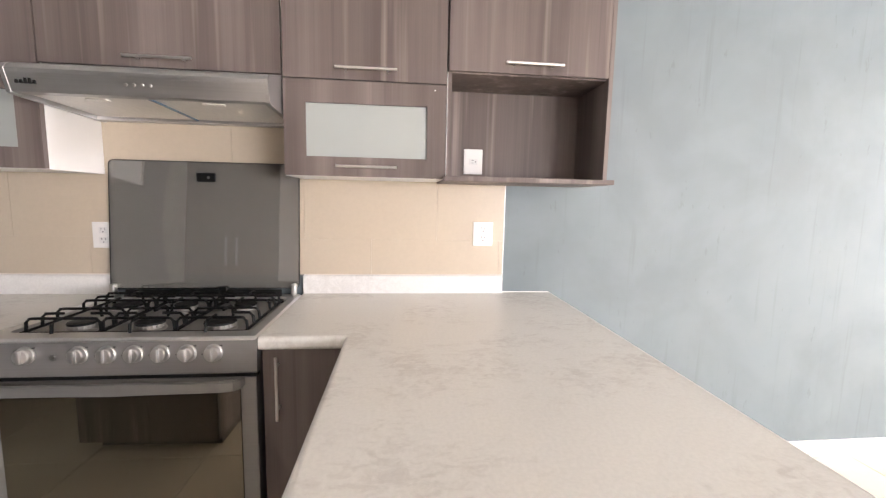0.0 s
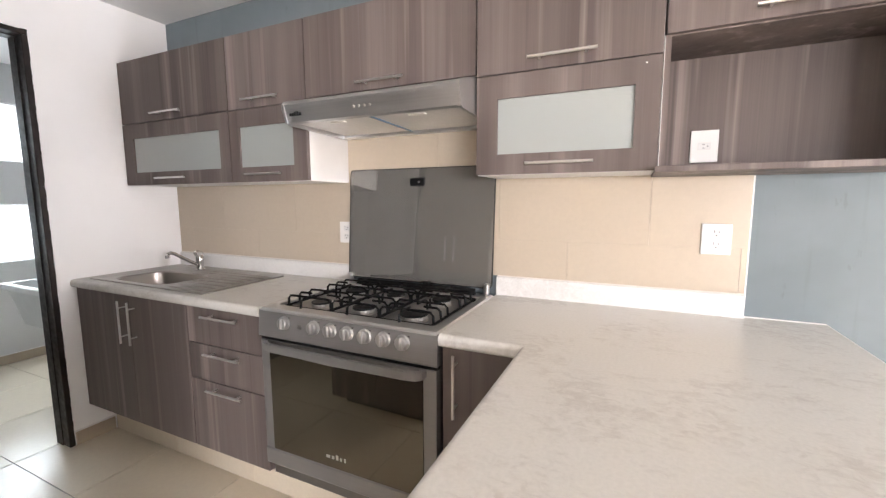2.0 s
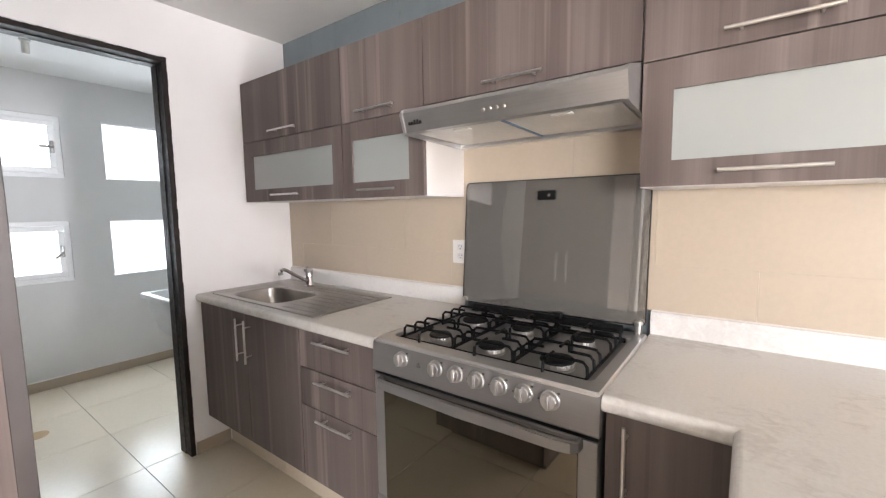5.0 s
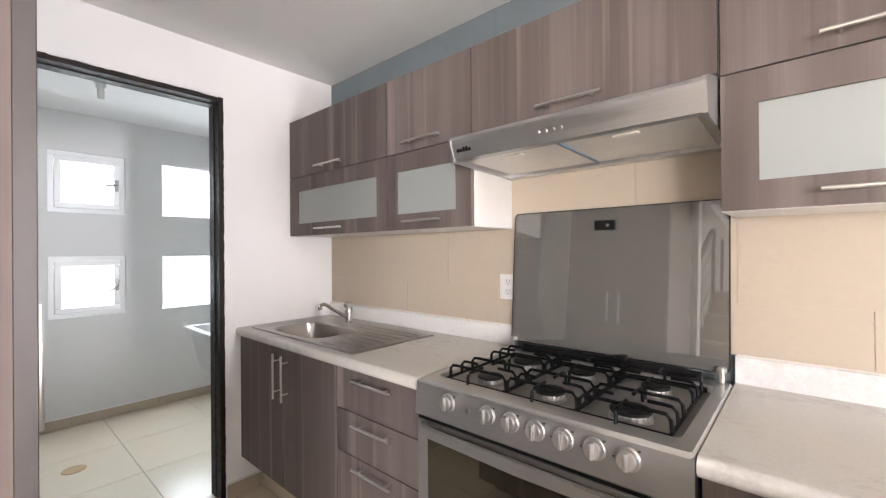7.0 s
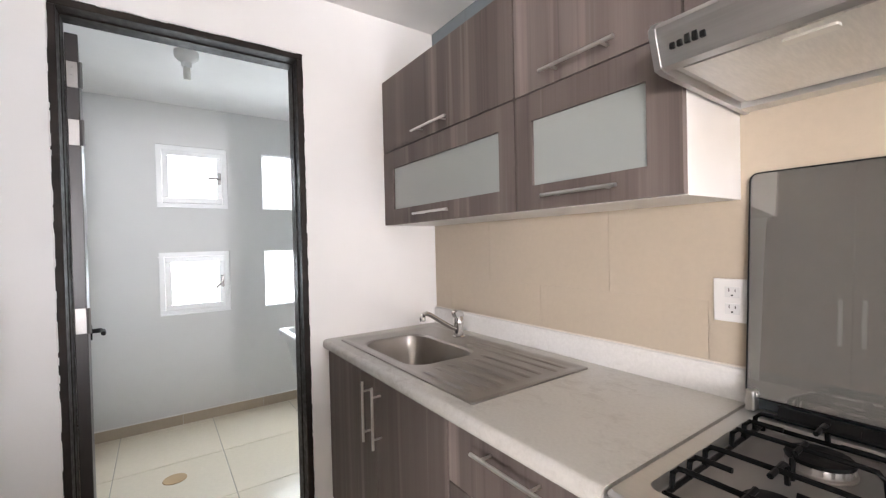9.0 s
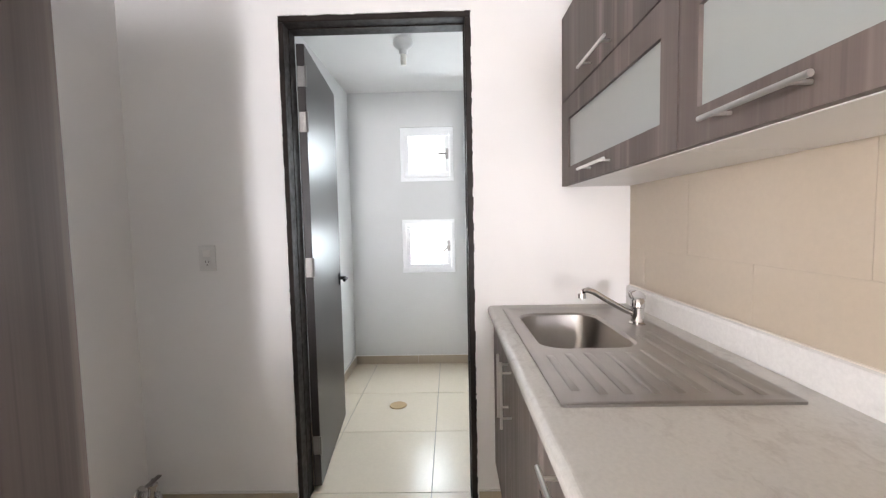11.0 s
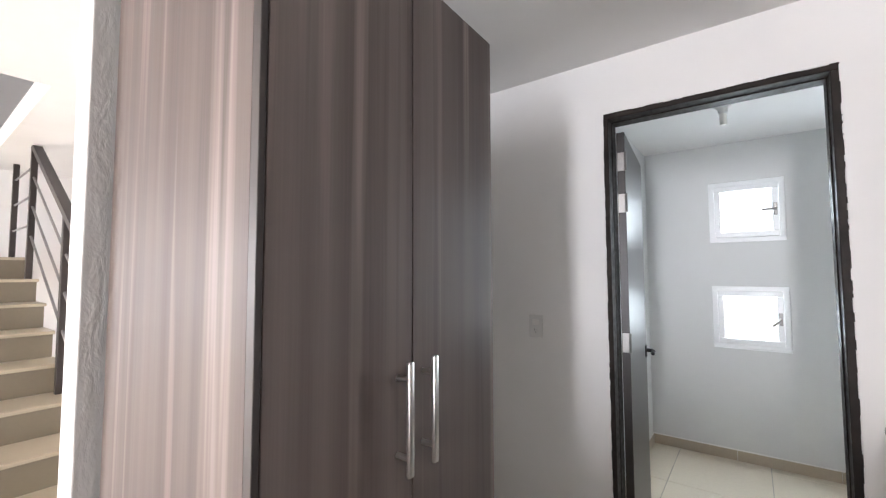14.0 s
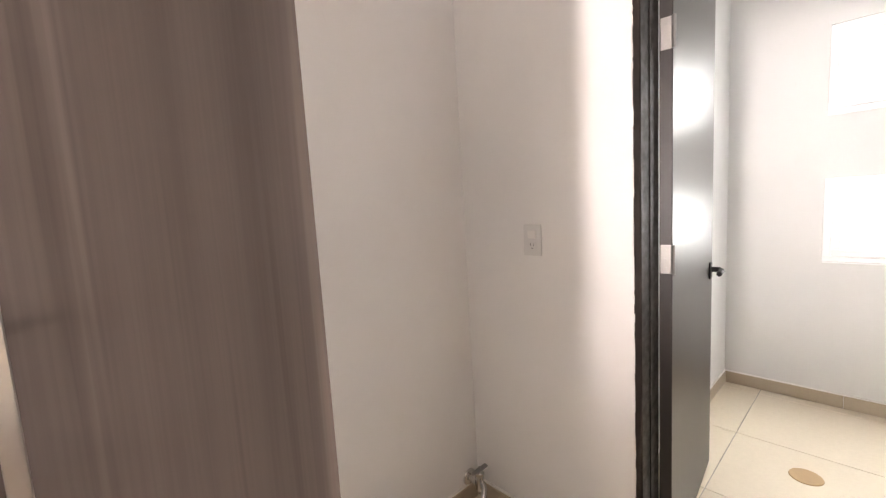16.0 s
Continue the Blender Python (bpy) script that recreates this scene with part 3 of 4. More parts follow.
def carcass(cab, x0, x1, z0, z1, y0, y1, mat=MELAMINE, shelves=(), lid=True):
    """An open-fronted box, each board a part."""
    t = 0.016
    boards = [("side_panel", x0 + 0.0005, x0 + t, y0, y1, z0, z1), ("side_panel", x1 - t, x1 - 0.0005, y0, y1, z0, z1),
              ("bottom_board", x0 + t, x1 - t, y0, y1, z0, z0 + t), ("back_panel", x0 + t, x1 - t, y1 - 0.006, y1, z0 + t, z1 - t)]
    if lid:
        boards.append(("top_board", x0 + t, x1 - t, y0, y1, z1 - t, z1))
    for s in shelves:
        boards.append(("shelf", x0 + t, x1 - t, y0 + 0.002, y1 - 0.006, s - t / 2, s + t / 2))
    for words, *q in boards:
        part(words, box(*q), mat, cab)


WB = YB - 0.002


def wall_cabinet(x0, x1, glass_x, upper_handle, label):
    cab = thing("wall_cabinet", ((x0 + x1) / 2, 2.06, 1.397), label, "cabinet", "wall cabinets")
    carcass(cab, x0, x1, 1.397, 2.077, UF + 0.018, WB, shelves=(1.737,))
    d = slab_door(cab, x0, x1, 1.737, 2.077)
    bar_handle(d, "x", *upper_handle, UF, 1.772)
    f = glazed_door(cab, x0, x1, 1.397, 1.737, (*glass_x, 1.468, 1.656))
    bar_handle(f, "x", *upper_handle, UF, 1.433)
    return cab


wall_cabinet(XL + 0.002, -1.812, (-2.597, -1.884), (-2.375, -2.132), "wide grey-brown wall cabinet with a frosted glass flap above the sink")
wall_cabinet(-1.81, -1.325, (-1.744, -1.404), (-1.685, -1.46), "narrow grey-brown wall cabinet with a frosted glass flap and white side")
cab4 = wall_cabinet(-0.54, 0.044, (-0.462, -0.028), (-0.354, -0.138), "grey-brown wall cabinet with a frosted glass flap beside the hood")
part("screw_cap", add_lathe(bmesh.new(), (0.0, UF, 1.715), (0, -1, 0), [(0.0028, 0), (0.0028, 0.0012), (0.0014, 0.0016)], 10), PLATE, cab4, "small white screw cap")

part("edge_strip", box(0.0445, 0.0465, UF + 0.003, UF + 0.018, 1.409, 1.783), INSERT, cab4, "pale edge band")

hoodcab = thing("wall_cabinet", (-0.93, 2.06, 1.745), "grey-brown single-door wall cabinet above the range hood", "cabinet", "wall cabinets")
carcass(hoodcab, -1.323, -0.542, 1.745, 2.077, UF + 0.018, WB)
d = slab_door(hoodcab, -1.323, -0.542, 1.745, 2.077)
bar_handle(d, "x", -1.04, -0.824, UF, 1.773)

# open microwave shelf with a door above
sh = thing("wall_cabinet", (0.36, 2.06, 1.39), "grey-brown wall cabinet with an open microwave shelf below its door", "cabinet", "wall cabinets")
X0, X1 = 0.047, 0.676
for nm, q in (("side_panel", (X0, X0 + 0.016, UF + 0.018, WB, 1.408, 2.077)), ("side_panel", (X1 - 0.016, X1, UF + 0.002, WB, 1.408, 2.077)),
              ("top_board", (X0 + 0.016, X1 - 0.016, UF + 0.018, WB, 2.061, 2.077)), ("middle_board", (X0 + 0.016, X1 - 0.016, UF + 0.018, WB, 1.785, 1.801)),
              ("back_panel", (X0 + 0.016, X1 - 0.016, 2.19, WB, 1.408, 1.785))):
    part(nm, box(*q), WOOD, sh)
part("shelf", box(X0 - 0.012, X1 + 0.008, 1.87, WB, 1.39, 1.408, bevel=0.0015, seg=1), WOOD, sh, "projecting bottom shelf board")
part("edge_strip", box(X0 - 0.0005, X0 + 0.005, UF + 0.004, UF + 0.018, 1.408, 1.785), WOOD, sh, "thin front edge strip")
d = slab_door(sh, X0, X1 - 0.0165, 1.787, 2.077)
bar_handle(d, "x", 0.255, 0.469, UF, 1.818)

# base cabinets
BF = 1.622
BZ0, BZ1 = 0.2, 0.858
sinkcab = thing("base_cabinet", (-2.23, 1.9, 0.2), "grey-brown two-door base cabinet under the sink", "cabinet", "base cabinets")
carcass(sinkcab, XL + 0.002, -1.787, BZ0, BZ1, BF + 0.018, WB, lid=False)
d = slab_door(sinkcab, XL + 0.002, -2.222, BZ0, BZ1, BF)
bar_handle(d, "z", 0.62, 0.83, BF, -2.255)
d = slab_door(sinkcab, -2.222, -1.787, BZ0, BZ1, BF)
bar_handle(d, "z", 0.62, 0.83, BF, -2.177)
drw = thing("base_cabinet", (-1.55, 1.9, 0.2), "grey-brown base cabinet with three drawers beside the stove", "cabinet", "base cabinets")
carcass(drw, -1.785, -1.322, BZ0, BZ1, BF + 0.018, WB, WOOD)
for z0, z1, h in ((0.692, BZ1, 0.824), (0.526, 0.692, 0.66), (BZ0, 0.526, 0.497)):
    d = slab_door(drw, -1.785, -1.322, z0, z1, BF, "drawer_front")
    bar_handle(d, "x", -1.65, -1.434, BF, h)
cor = thing("base_cabinet", (-0.41, 1.9, 0.2), "narrow grey-brown corner base cabinet beside the stove", "cabinet", "base cabinets")
carcass(cor, -0.54, -0.262, BZ0, BZ1, BF + 0.018, WB, WOOD)
d = slab_door(cor, -0.54, -0.262, BZ0, BZ1, BF)
bar_handle(d, "z", 0.64, 0.842, BF, -0.49)
pen = thing("base_cabinet", (0.12, 1.4, 0.0), "grey-brown cabinet block carrying the breakfast counter", "cabinet", "base cabinets")
part("body", box(-0.243, 0.36, 0.80, WB, 0.2, BZ1), WOOD, pen)
part("side_panel", box(-0.26, -0.243, 0.80, 1.62, 0.2, BZ1, bevel=0.0015, seg=1), WOOD, pen)
part("end_panel", box(-0.26, 0.376, 0.782, 0.80, 0.0, BZ1, bevel=0.0015, seg=1), WOOD, pen)
part("side_panel", box(0.36, 0.376, 0.80, WB, 0.0, BZ1), WOOD, pen)
part("toe_board", box(-0.19, -0.174, 0.80, 1.73, 0.0, 0.2), WOOD, pen)

# ---- worktops ----


def nosed(bm, axis, front, back, a, b, top=0.9, thick=0.042, r=0.017):
    """A board with a rounded front edge at u = front, drawn along the axis."""
    s = 1 if back > front else -1
    pts = [(back, top), (back, top - thick)]
    for k in range(7):
        w = radians(-90 - 15 * k)
        pts.append((front + s * (r + r * math.cos(w)), top - thick + r + r * math.sin(w)))
    for k in range(7):
        w = radians(180 - 15 * k)
        pts.append((front + s * (r + r * math.cos(w)), top - r + r * math.sin(w)))
    return add_extrusion(bm, pts, axis, a, b)


left_top = thing("worktop", (-2.0, 1.9, 0.858), "pale marble-print worktop with a rounded front edge holding the sink", "worktop", "worktops")
bm = bmesh.new()
nosed(bm, "x", 1.598, 1.685, XL + 0.001, -1.317)
add_box(bm, XL + 0.001, -2.535, 1.685, 1.985, 0.858, 0.9)
add_box(bm, -2.055, -1.317, 1.685, 1.985, 0.858, 0.9)
add_box(bm, XL + 0.001, -1.317, 1.985, WB, 0.858, 0.9)
part("board", bm, TOP, left_top)
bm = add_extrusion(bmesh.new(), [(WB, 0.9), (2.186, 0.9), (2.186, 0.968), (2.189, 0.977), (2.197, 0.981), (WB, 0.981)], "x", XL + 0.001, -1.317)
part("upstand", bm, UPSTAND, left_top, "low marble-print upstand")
right_top = thing("worktop", (0.1, 1.4, 0.858), "pale marble-print breakfast counter with faint veins and rounded edge", "worktop", "worktops")
bm = bmesh.new()
nosed(bm, "x", 1.598, 1.7, -0.543, -0.19)
add_box(bm, -0.543, -0.19, 1.7, WB, 0.858, 0.9)
nosed(bm, "y", -0.289, -0.19, 0.737, 1.615)
add_box(bm, -0.19, 0.575, 0.737, WB, 0.858, 0.9)
nosed(bm, "x", 0.72, 0.737, -0.272, 0.575)
part("board", bm, TOP, right_top)
part("edge_strip", box(0.575, 0.5765, 0.737, WB, 0.859, 0.9005), PLATE, right_top, "white laminate edge strip")
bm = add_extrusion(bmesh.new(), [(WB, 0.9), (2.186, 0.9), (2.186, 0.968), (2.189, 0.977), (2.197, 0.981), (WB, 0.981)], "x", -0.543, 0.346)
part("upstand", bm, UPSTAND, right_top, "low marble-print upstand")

# backsplash tiles in running bond
splash = solid("backsplash", box(XL + 0.001, 0.345, YB - 0.004, YB - 0.0005, 0.981, 1.74), SPLASH_GROUT, "beige glazed backsplash tiles with thin pale joints", "backsplash", "structure")
ROW = (0.982, 1.14, 1.44, 1.74)
for k in range(3):
    z0, z1 = ROW[k], ROW[k + 1]
    off = 0.04 if k % 2 else -0.25
    i = -6
    while True:
        a, b = off + 0.5765 * i, off + 0.5765 * (i + 1)
        i += 1
        if a > 0.345:
            break
        a, b = max(a + 0.0007, XL + 0.002), min(b - 0.0007, 0.344)
        if b - a < 0.004:
            continue
        part("tile", box(a, b, YB - 0.010, YB - 0.004, z0 + 0.0002, z1 - 0.0002), SPLASH_TILE, splash)

bm = bmesh.new()
add_tube(bm, (0.3475, YB - 0.004, 0.9005), (0.3475, YB - 0.004, 1.389), 0.003, 8)
add_tube(bm, (0.349, WB - 0.001, 0.9008), (0.574, WB - 0.001, 0.9008), 0.003, 8)
part("sealant_bead", bm, PLATE, splash, "white sealant bead at the tile end and worktop back")
bm = bmesh.new()
for a, b in ((XL + 0.003, -1.32), (-0.54, 0.343)):
    add_tube(bm, (a, YB - 0.0115, 0.9825), (b, YB - 0.0115, 0.9825), 0.0028, 6)
part("sealant_bead", bm, SPLASH_GROUT, splash, "pale sealant bead over the upstand")

# ---- range hood ----
hood = thing("range_hood", (-0.93, 1.98, 1.606), "slim brushed steel range hood with four push buttons", "range hood")
HX0, HX1 = -1.318, -0.545
prof = [(2.208, 1.744), (1.925, 1.744), (1.80, 1.708), (1.782, 1.700), (1.772, 1.688), (1.774, 1.676), (1.792, 1.622), (1.81, 1.618), (1.81, 1.632), (2.15, 1.622), (2.15, 1.606), (2.208, 1.606)]
bm = add_extrusion(bmesh.new(), prof, "x", HX0 + 0.012, HX1 - 0.012)
part("housing", bm, STEEL, hood)
side = [(2.208, 1.744), (1.925, 1.744), (1.80, 1.710), (1.781, 1.702), (1.770, 1.689), (1.772, 1.676), (1.790, 1.619), (1.81, 1.615), (2.208, 1.602)]
for a, b in ((HX0, HX0 + 0.012), (HX1 - 0.012, HX1)):
    part("end_cap", add_extrusion(bmesh.new(), side, "x", a, b), STEEL, hood)
for a, b in ((HX0 + 0.03, -0.936), (-0.926, HX1 - 0.03)):
    bm = bmesh.new()
    add_extrusion(bm, [(1.835, 1.6245), (2.14, 1.616), (2.14, 1.622), (1.835, 1.631)], "x", a, b)
    fl = part("filter", bm, FILTER, hood, "aluminium grease filter")
    c = (a + b) / 2
    part("lamp_cover", add_extrusion(bmesh.new(), rounded(c - 0.035, c + 0.035, 1.855, 1.88, 0.008, 3), "z", 1.6195, 1.626), LAMPGLASS, fl, "small opal lamp cover")
part("divider", add_extrusion(bmesh.new(), [(1.83, 1.6205), (2.145, 1.612), (2.145, 1.622), (1.83, 1.631)], "x", -0.936, -0.926), BLUE_FILM, hood, "blue film strip between the filters")
nrm = Vector((0, -0.068, -0.022)).normalized()
for k in range(4):
    c = Vector((-0.972 + 0.024 * k, 1.7815, 1.6545))
    part("button", add_lathe(bmesh.new(), c, (0, -0.95, -0.3), [(0.0055, -0.002), (0.0055, 0.003), (0.004, 0.005)], 12), CHROME, hood, "round chrome push button")
bm = bmesh.new()
for k in range(5):
    y0, z0 = 1.7835, 1.648
    add_box(bm, -1.285 + 0.0125 * k, -1.285 + 0.0125 * k + 0.009, 1.778, 1.786, 1.645, 1.645 + (0.016 if k in (2, 3) else 0.011), bevel=0.001, seg=1)
part("badge", bm, BLACK, hood, "small dark maker's badge")

# ---- stove ----
stove = thing("stove", (-0.93, 1.9, 0.2), "grey steel six-burner gas stove with its smoked glass lid raised", "stove")
SX0, SX1, SF = -1.312, -0.546, 1.60
bm = bmesh.new()
add_box(bm, SX0 + 0.006, SX1 - 0.006, SF + 0.03, 2.165, 0.2, 0.875, bevel=0.003, seg=1)
part("body", bm, STEEL_DARK, stove)
# hob rim with a sunk tray
rim = bmesh.new()
o0 = rounded(SX0, SX1, SF + 0.002, 2.17, 0.012, 4)
o1 = rounded(SX0 + 0.006, SX1 - 0.006, SF + 0.008, 2.164, 0.010, 4)
i0 = rounded(SX0 + 0.036, SX1 - 0.036, 1.662, 2.10, 0.02, 4)
i1 = rounded(SX0 + 0.043, SX1 - 0.043, 1.669, 2.093, 0.018, 4)
add_loops(rim, [(o0, 0.868), (o0, 0.896), (o1, 0.903), (i0, 0.903), (i1, 0.886)], False)
part("hob_rim", rim, STEEL, stove, "brushed steel hob rim", True)
tray = bmesh.new()
add_loops(tray, [(rounded(SX0 + 0.042, SX1 - 0.042, 1.668, 2.094, 0.018, 4), 0.8862), (rounded(SX0 + 0.06, SX1 - 0.06, 1.686, 2.076, 0.018, 4), 0.884)], True)
part("tray", tray, TRAY, stove, "dark grey sunk hob tray")
# control panel, slightly leaning
part("control_panel", add_extrusion(bmesh.new(), [(SF + 0.03, 0.792), (SF - 0.002, 0.792), (SF - 0.006, 0.797), (SF + 0.002, 0.892), (SF + 0.008, 0.897), (SF + 0.03, 0.897)], "x", SX0, SX1), STOVE_STEEL, stove, "brushed steel control panel")
for x in (-1.176, -1.036, -0.961, -0.888, -0.815, -0.741, -0.668):
    bm = add_lathe(bmesh.new(), (x, SF - 0.002, 0.857), (0, -1, 0.08), [(0.026, 0), (0.026, 0.004), (0.0225, 0.006), (0.0215, 0.018), (0.019, 0.021)], 26)
    add_box(bm, x - 0.005, x + 0.005, SF - 0.031, SF - 0.018, 0.839, 0.878, bevel=0.003, seg=2)
    part("knob", bm, KNOB, stove, "ridged satin metal knob", True)
    bm = bmesh.new()
    add_box(bm, x + 0.018, x + 0.024, SF - 0.0035, SF + 0.001, 0.877, 0.8795)
    add_box(bm, x - 0.034, x - 0.0305, SF - 0.0048, SF, 0.852, 0.8545)
    tagged(part("mark", bm, SLOT, stove, "tiny printed dial marks"), kind="stuff")
part("igniter_button", add_lathe(bmesh.new(), (-1.105, SF - 0.001, 0.85), (0, -1, 0.08), [(0.009, 0), (0.009, 0.003), (0.007, 0.006)], 16), STEEL_DARK, stove, "small grey igniter button")
# oven door
od = part("oven_door", box(SX0 + 0.004, SX1 - 0.004, SF, SF + 0.03, 0.334, 0.778, bevel=0.003, seg=2), STOVE_STEEL, stove, "oven door with steel side bars")
part("oven_glass", box(SX0 + 0.05, SX1 - 0.05, SF - 0.004, SF, 0.336, 0.766, bevel=0.0012, seg=1), OVEN, od, "bronze mirrored oven glass")
part("gap_strip", box(SX0 + 0.004, SX1 - 0.004, SF + 0.006, SF + 0.03, 0.7782, 0.7918), BLACK, stove, "dark ventilation gap")
hb = bmesh.new()
H0, H1 = SX0 + 0.038, SX1 - 0.038
pth = [(H0, SF), (H0 + 0.004, SF - 0.025), (H0 + 0.02, SF - 0.039), (H0 + 0.06, SF - 0.046), (-0.93, SF - 0.050), (H1 - 0.06, SF - 0.046), (H1 - 0.02, SF - 0.039), (H1 - 0.004, SF - 0.025), (H1, SF)]
inn = [(x + (0.014 if i < 4 else (-0.014 if i > 4 else 0)), y + 0.014) for i, (x, y) in enumerate(pth)]
inn[0], inn[-1] = (H0 + 0.016, SF), (H1 - 0.016, SF)
for z0, z1, grow in ((0.75, 0.783, 0),):
    a = [hb.verts.new((x, y, z0)) for x, y in pth]
    b = [hb.verts.new((x, y, z1)) for x, y in pth]
    c = [hb.verts.new((x, y, z0)) for x, y in inn]
    e = [hb.verts.new((x, y, z1)) for x, y in inn]
    for k in range(len(pth) - 1):
        hb.faces.new((a[k], a[k + 1], b[k + 1], b[k]))
        hb.faces.new((c[k], c[k + 1], e[k + 1], e[k]))
        hb.faces.new((b[k], b[k + 1], e[k + 1], e[k]))
        hb.faces.new((a[k], a[k + 1], c[k + 1], c[k]))
    hb.faces.new((a[0], b[0], e[0], c[0]))
    hb.faces.new((a[-1], b[-1], e[-1], c[-1]))
bmesh.ops.bevel(hb, geom=[e for e in hb.edges if abs(e.verts[0].co.z - e.verts[1].co.z) < 1e-6 and len(e.link_faces) == 2], offset=0.004, segments=2, affect="EDGES")
part("oven_handle", hb, STOVE_STEEL, od, "curved steel bar handle")
bm = bmesh.new()
for k, (w, h) in enumerate(((0.022, 0.012), (0.014, 0.012), (0.014, 0.018), (0.012, 0.012), (0.01, 0.015))):
    x = -1.0 + 0.0185 * k + (0.007 if k else 0)
    add_box(bm, x, x + w * 0.8, SF - 0.0052, SF - 0.0041, 0.372, 0.372 + h, bevel=0.0003, seg=1)
part("badge", bm, LETTER, od, "silver maker's badge drawn as bars")
part("bottom_drawer", add_extrusion(bmesh.new(), [(SF + 0.03, 0.262), (SF + 0.004, 0.262), (SF, 0.268), (SF - 0.002, 0.326), (SF + 0.004, 0.3315), (SF + 0.03, 0.3315)], "x", SX0 + 0.003, SX1 - 0.003), STOVE_STEEL, stove, "plain steel bottom strip")
# burners and grates
for x, y, r in ((-1.135, 1.755, 0.036), (-0.93, 1.755, 0.04), (-0.712, 1.755, 0.046), (-1.135, 1.985, 0.046), (-0.93, 1.985, 0.036), (-0.712, 1.985, 0.036)):
    bm = add_lathe(bmesh.new(), (x, y, 0.884), (0, 0, 1), [(r + 0.006, 0), (r + 0.006, 0.003), (r + 0.002, 0.005), (r, 0.018), (r - 0.004, 0.019)], 24)
    for k in range(20):
        w = 2 * math.pi * k / 20
        add_box(bm, x + (r + 0.001) * math.cos(w) - 0.0018, x + (r + 0.001) * math.cos(w) + 0.0018, y + (r + 0.001) * math.sin(w) - 0.0018, y + (r + 0.001) * math.sin(w) + 0.0018, 0.892, 0.901)
    bn = part("burner", bm, BURNER, stove, "toothed aluminium burner ring")
    part("burner_cap", add_lathe(bmesh.new(), (x, y, 0.9025), (0, 0, 1), [(r + 0.003, 0), (r + 0.004, 0.003), (r + 0.002, 0.007), (r * 0.6, 0.0085)], 24), IRON, bn, "black enamel burner cap", True)
def grate(x0, x1):
    """One wire grate over two burners: two long side bars and hooked cross fingers."""
    bm = bmesh.new()
    y0, y1, zt, r, zb = 1.678, 2.085, 0.936, 0.0047, 0.888
    for x in (x0, x1):
        add_path(bm, [(x, y0, zb + 0.008), (x, (y0 + y1) / 2, zb + 0.008), (x, y1, zb + 0.008)], r)
    for y in (y0, y1):
        add_path(bm, [(x0, y, zb + 0.008), ((x0 + x1) / 2, y, zb + 0.008), (x1, y, zb + 0.008)], r)
    mid = (x0 + x1) / 2
    for cy in (1.755, 1.985):
        for y, inner in ((cy - 0.058, 1.0), (cy, 0.62), (cy + 0.058, 1.0)):
            for s, xs in ((1, x0), (-1, x1)):
                end = mid if inner == 1.0 else xs + s * (mid - x0) * inner
                add_path(bm, [(xs, y, zb + 0.006), (xs + s * 0.002, y, zt - 0.012), (xs + s * 0.012, y, zt - 0.001), (xs + s * 0.03, y, zt), (end, y, zt)], r)
        for sy in (-1, 1):
            add_path(bm, [(mid, cy + sy * 0.105, zb + 0.008), (mid, cy + sy * 0.1, zt - 0.006), (mid, cy + sy * 0.088, zt), (mid, cy + sy * 0.028, zt)], r)
    for x in (x0, x1):
        for y in (y0, y1):
            add_tube(bm, (x, y, 0.8845), (x, y, zb + 0.01), 0.006, 8)
    return part("grate", bm, IRON, stove, "black wire pan grate", True)
for a, b in ((-1.252, -1.04), (-1.035, -0.825), (-0.82, -0.606)):
    grate(a, b)
# rear vent, hinges, lid
vent = part("rear_vent", add_extrusion(bmesh.new(), [(2.118, 0.9032), (2.14, 0.9032), (2.14, 0.929), (2.134, 0.929)], "x", SX0 + 0.075, SX1 - 0.075), BLACK, stove, "raised black rear vent strip")
for a, b in ((-1.245, -1.15), (-1.142, -1.105), (-1.098, -1.06), (-1.052, -0.9), (-0.892, -0.85), (-0.842, -0.71), (-0.702, -0.655), (-0.648, -0.612)):
    part("slot", add_extrusion(bmesh.new(), [(2.1205, 0.911), (2.1245, 0.909), (2.1305, 0.9215), (2.1265, 0.9235)], "x", max(a, SX0 + 0.08), min(b, SX1 - 0.08)), BLACK, vent)
part("latch", box(-0.868, -0.838, 2.116, 2.142, 0.925, 0.945, bevel=0.002, seg=1), BLACK, stove, "small black latch")
for x in (SX0 + 0.012, SX1 - 0.037):
    bm = box(x, x + 0.02, 2.13, 2.16, 0.903, 0.952, bevel=0.005, seg=2)
    add_tube(bm, (x - 0.003, 2.15, 0.94), (x + 0.023, 2.15, 0.94), 0.007, 12)
    part("hinge", bm, CHROME, stove, "metal lid hinge")
def lid_skin(out, inn, y0, y1):
    """A plate or, with an inner outline, a rim on the lid's leaning plane; outlines are (x, z) pairs, y0..y1 its depth there."""
    bm = bmesh.new()
    def ring(o, d):
        return [bm.verts.new((x, d + 0.0759 * (z - 0.951), z)) for x, z in o]
    fo, bo = ring(out, y0), ring(out, y1)
    n = len(fo)
    if inn:
        fi, bi = ring(inn, y0), ring(inn, y1)
    for k in range(n):
        m = (k + 1) % n
        bm.faces.new((fo[k], fo[m], bo[m], bo[k]))
        if inn:
            bm.faces.new((fi[k], fi[m], bi[m], bi[k]))
            bm.faces.new((fo[k], fo[m], fi[m], fi[k]))
            bm.faces.new((bo[k], bo[m], bi[m], bi[k]))
    if not inn:
        bm.faces.new(fo)
        bm.faces.new(bo)
    return bm
LX0, LX1 = SX0 + 0.0085, SX1 - 0.0045
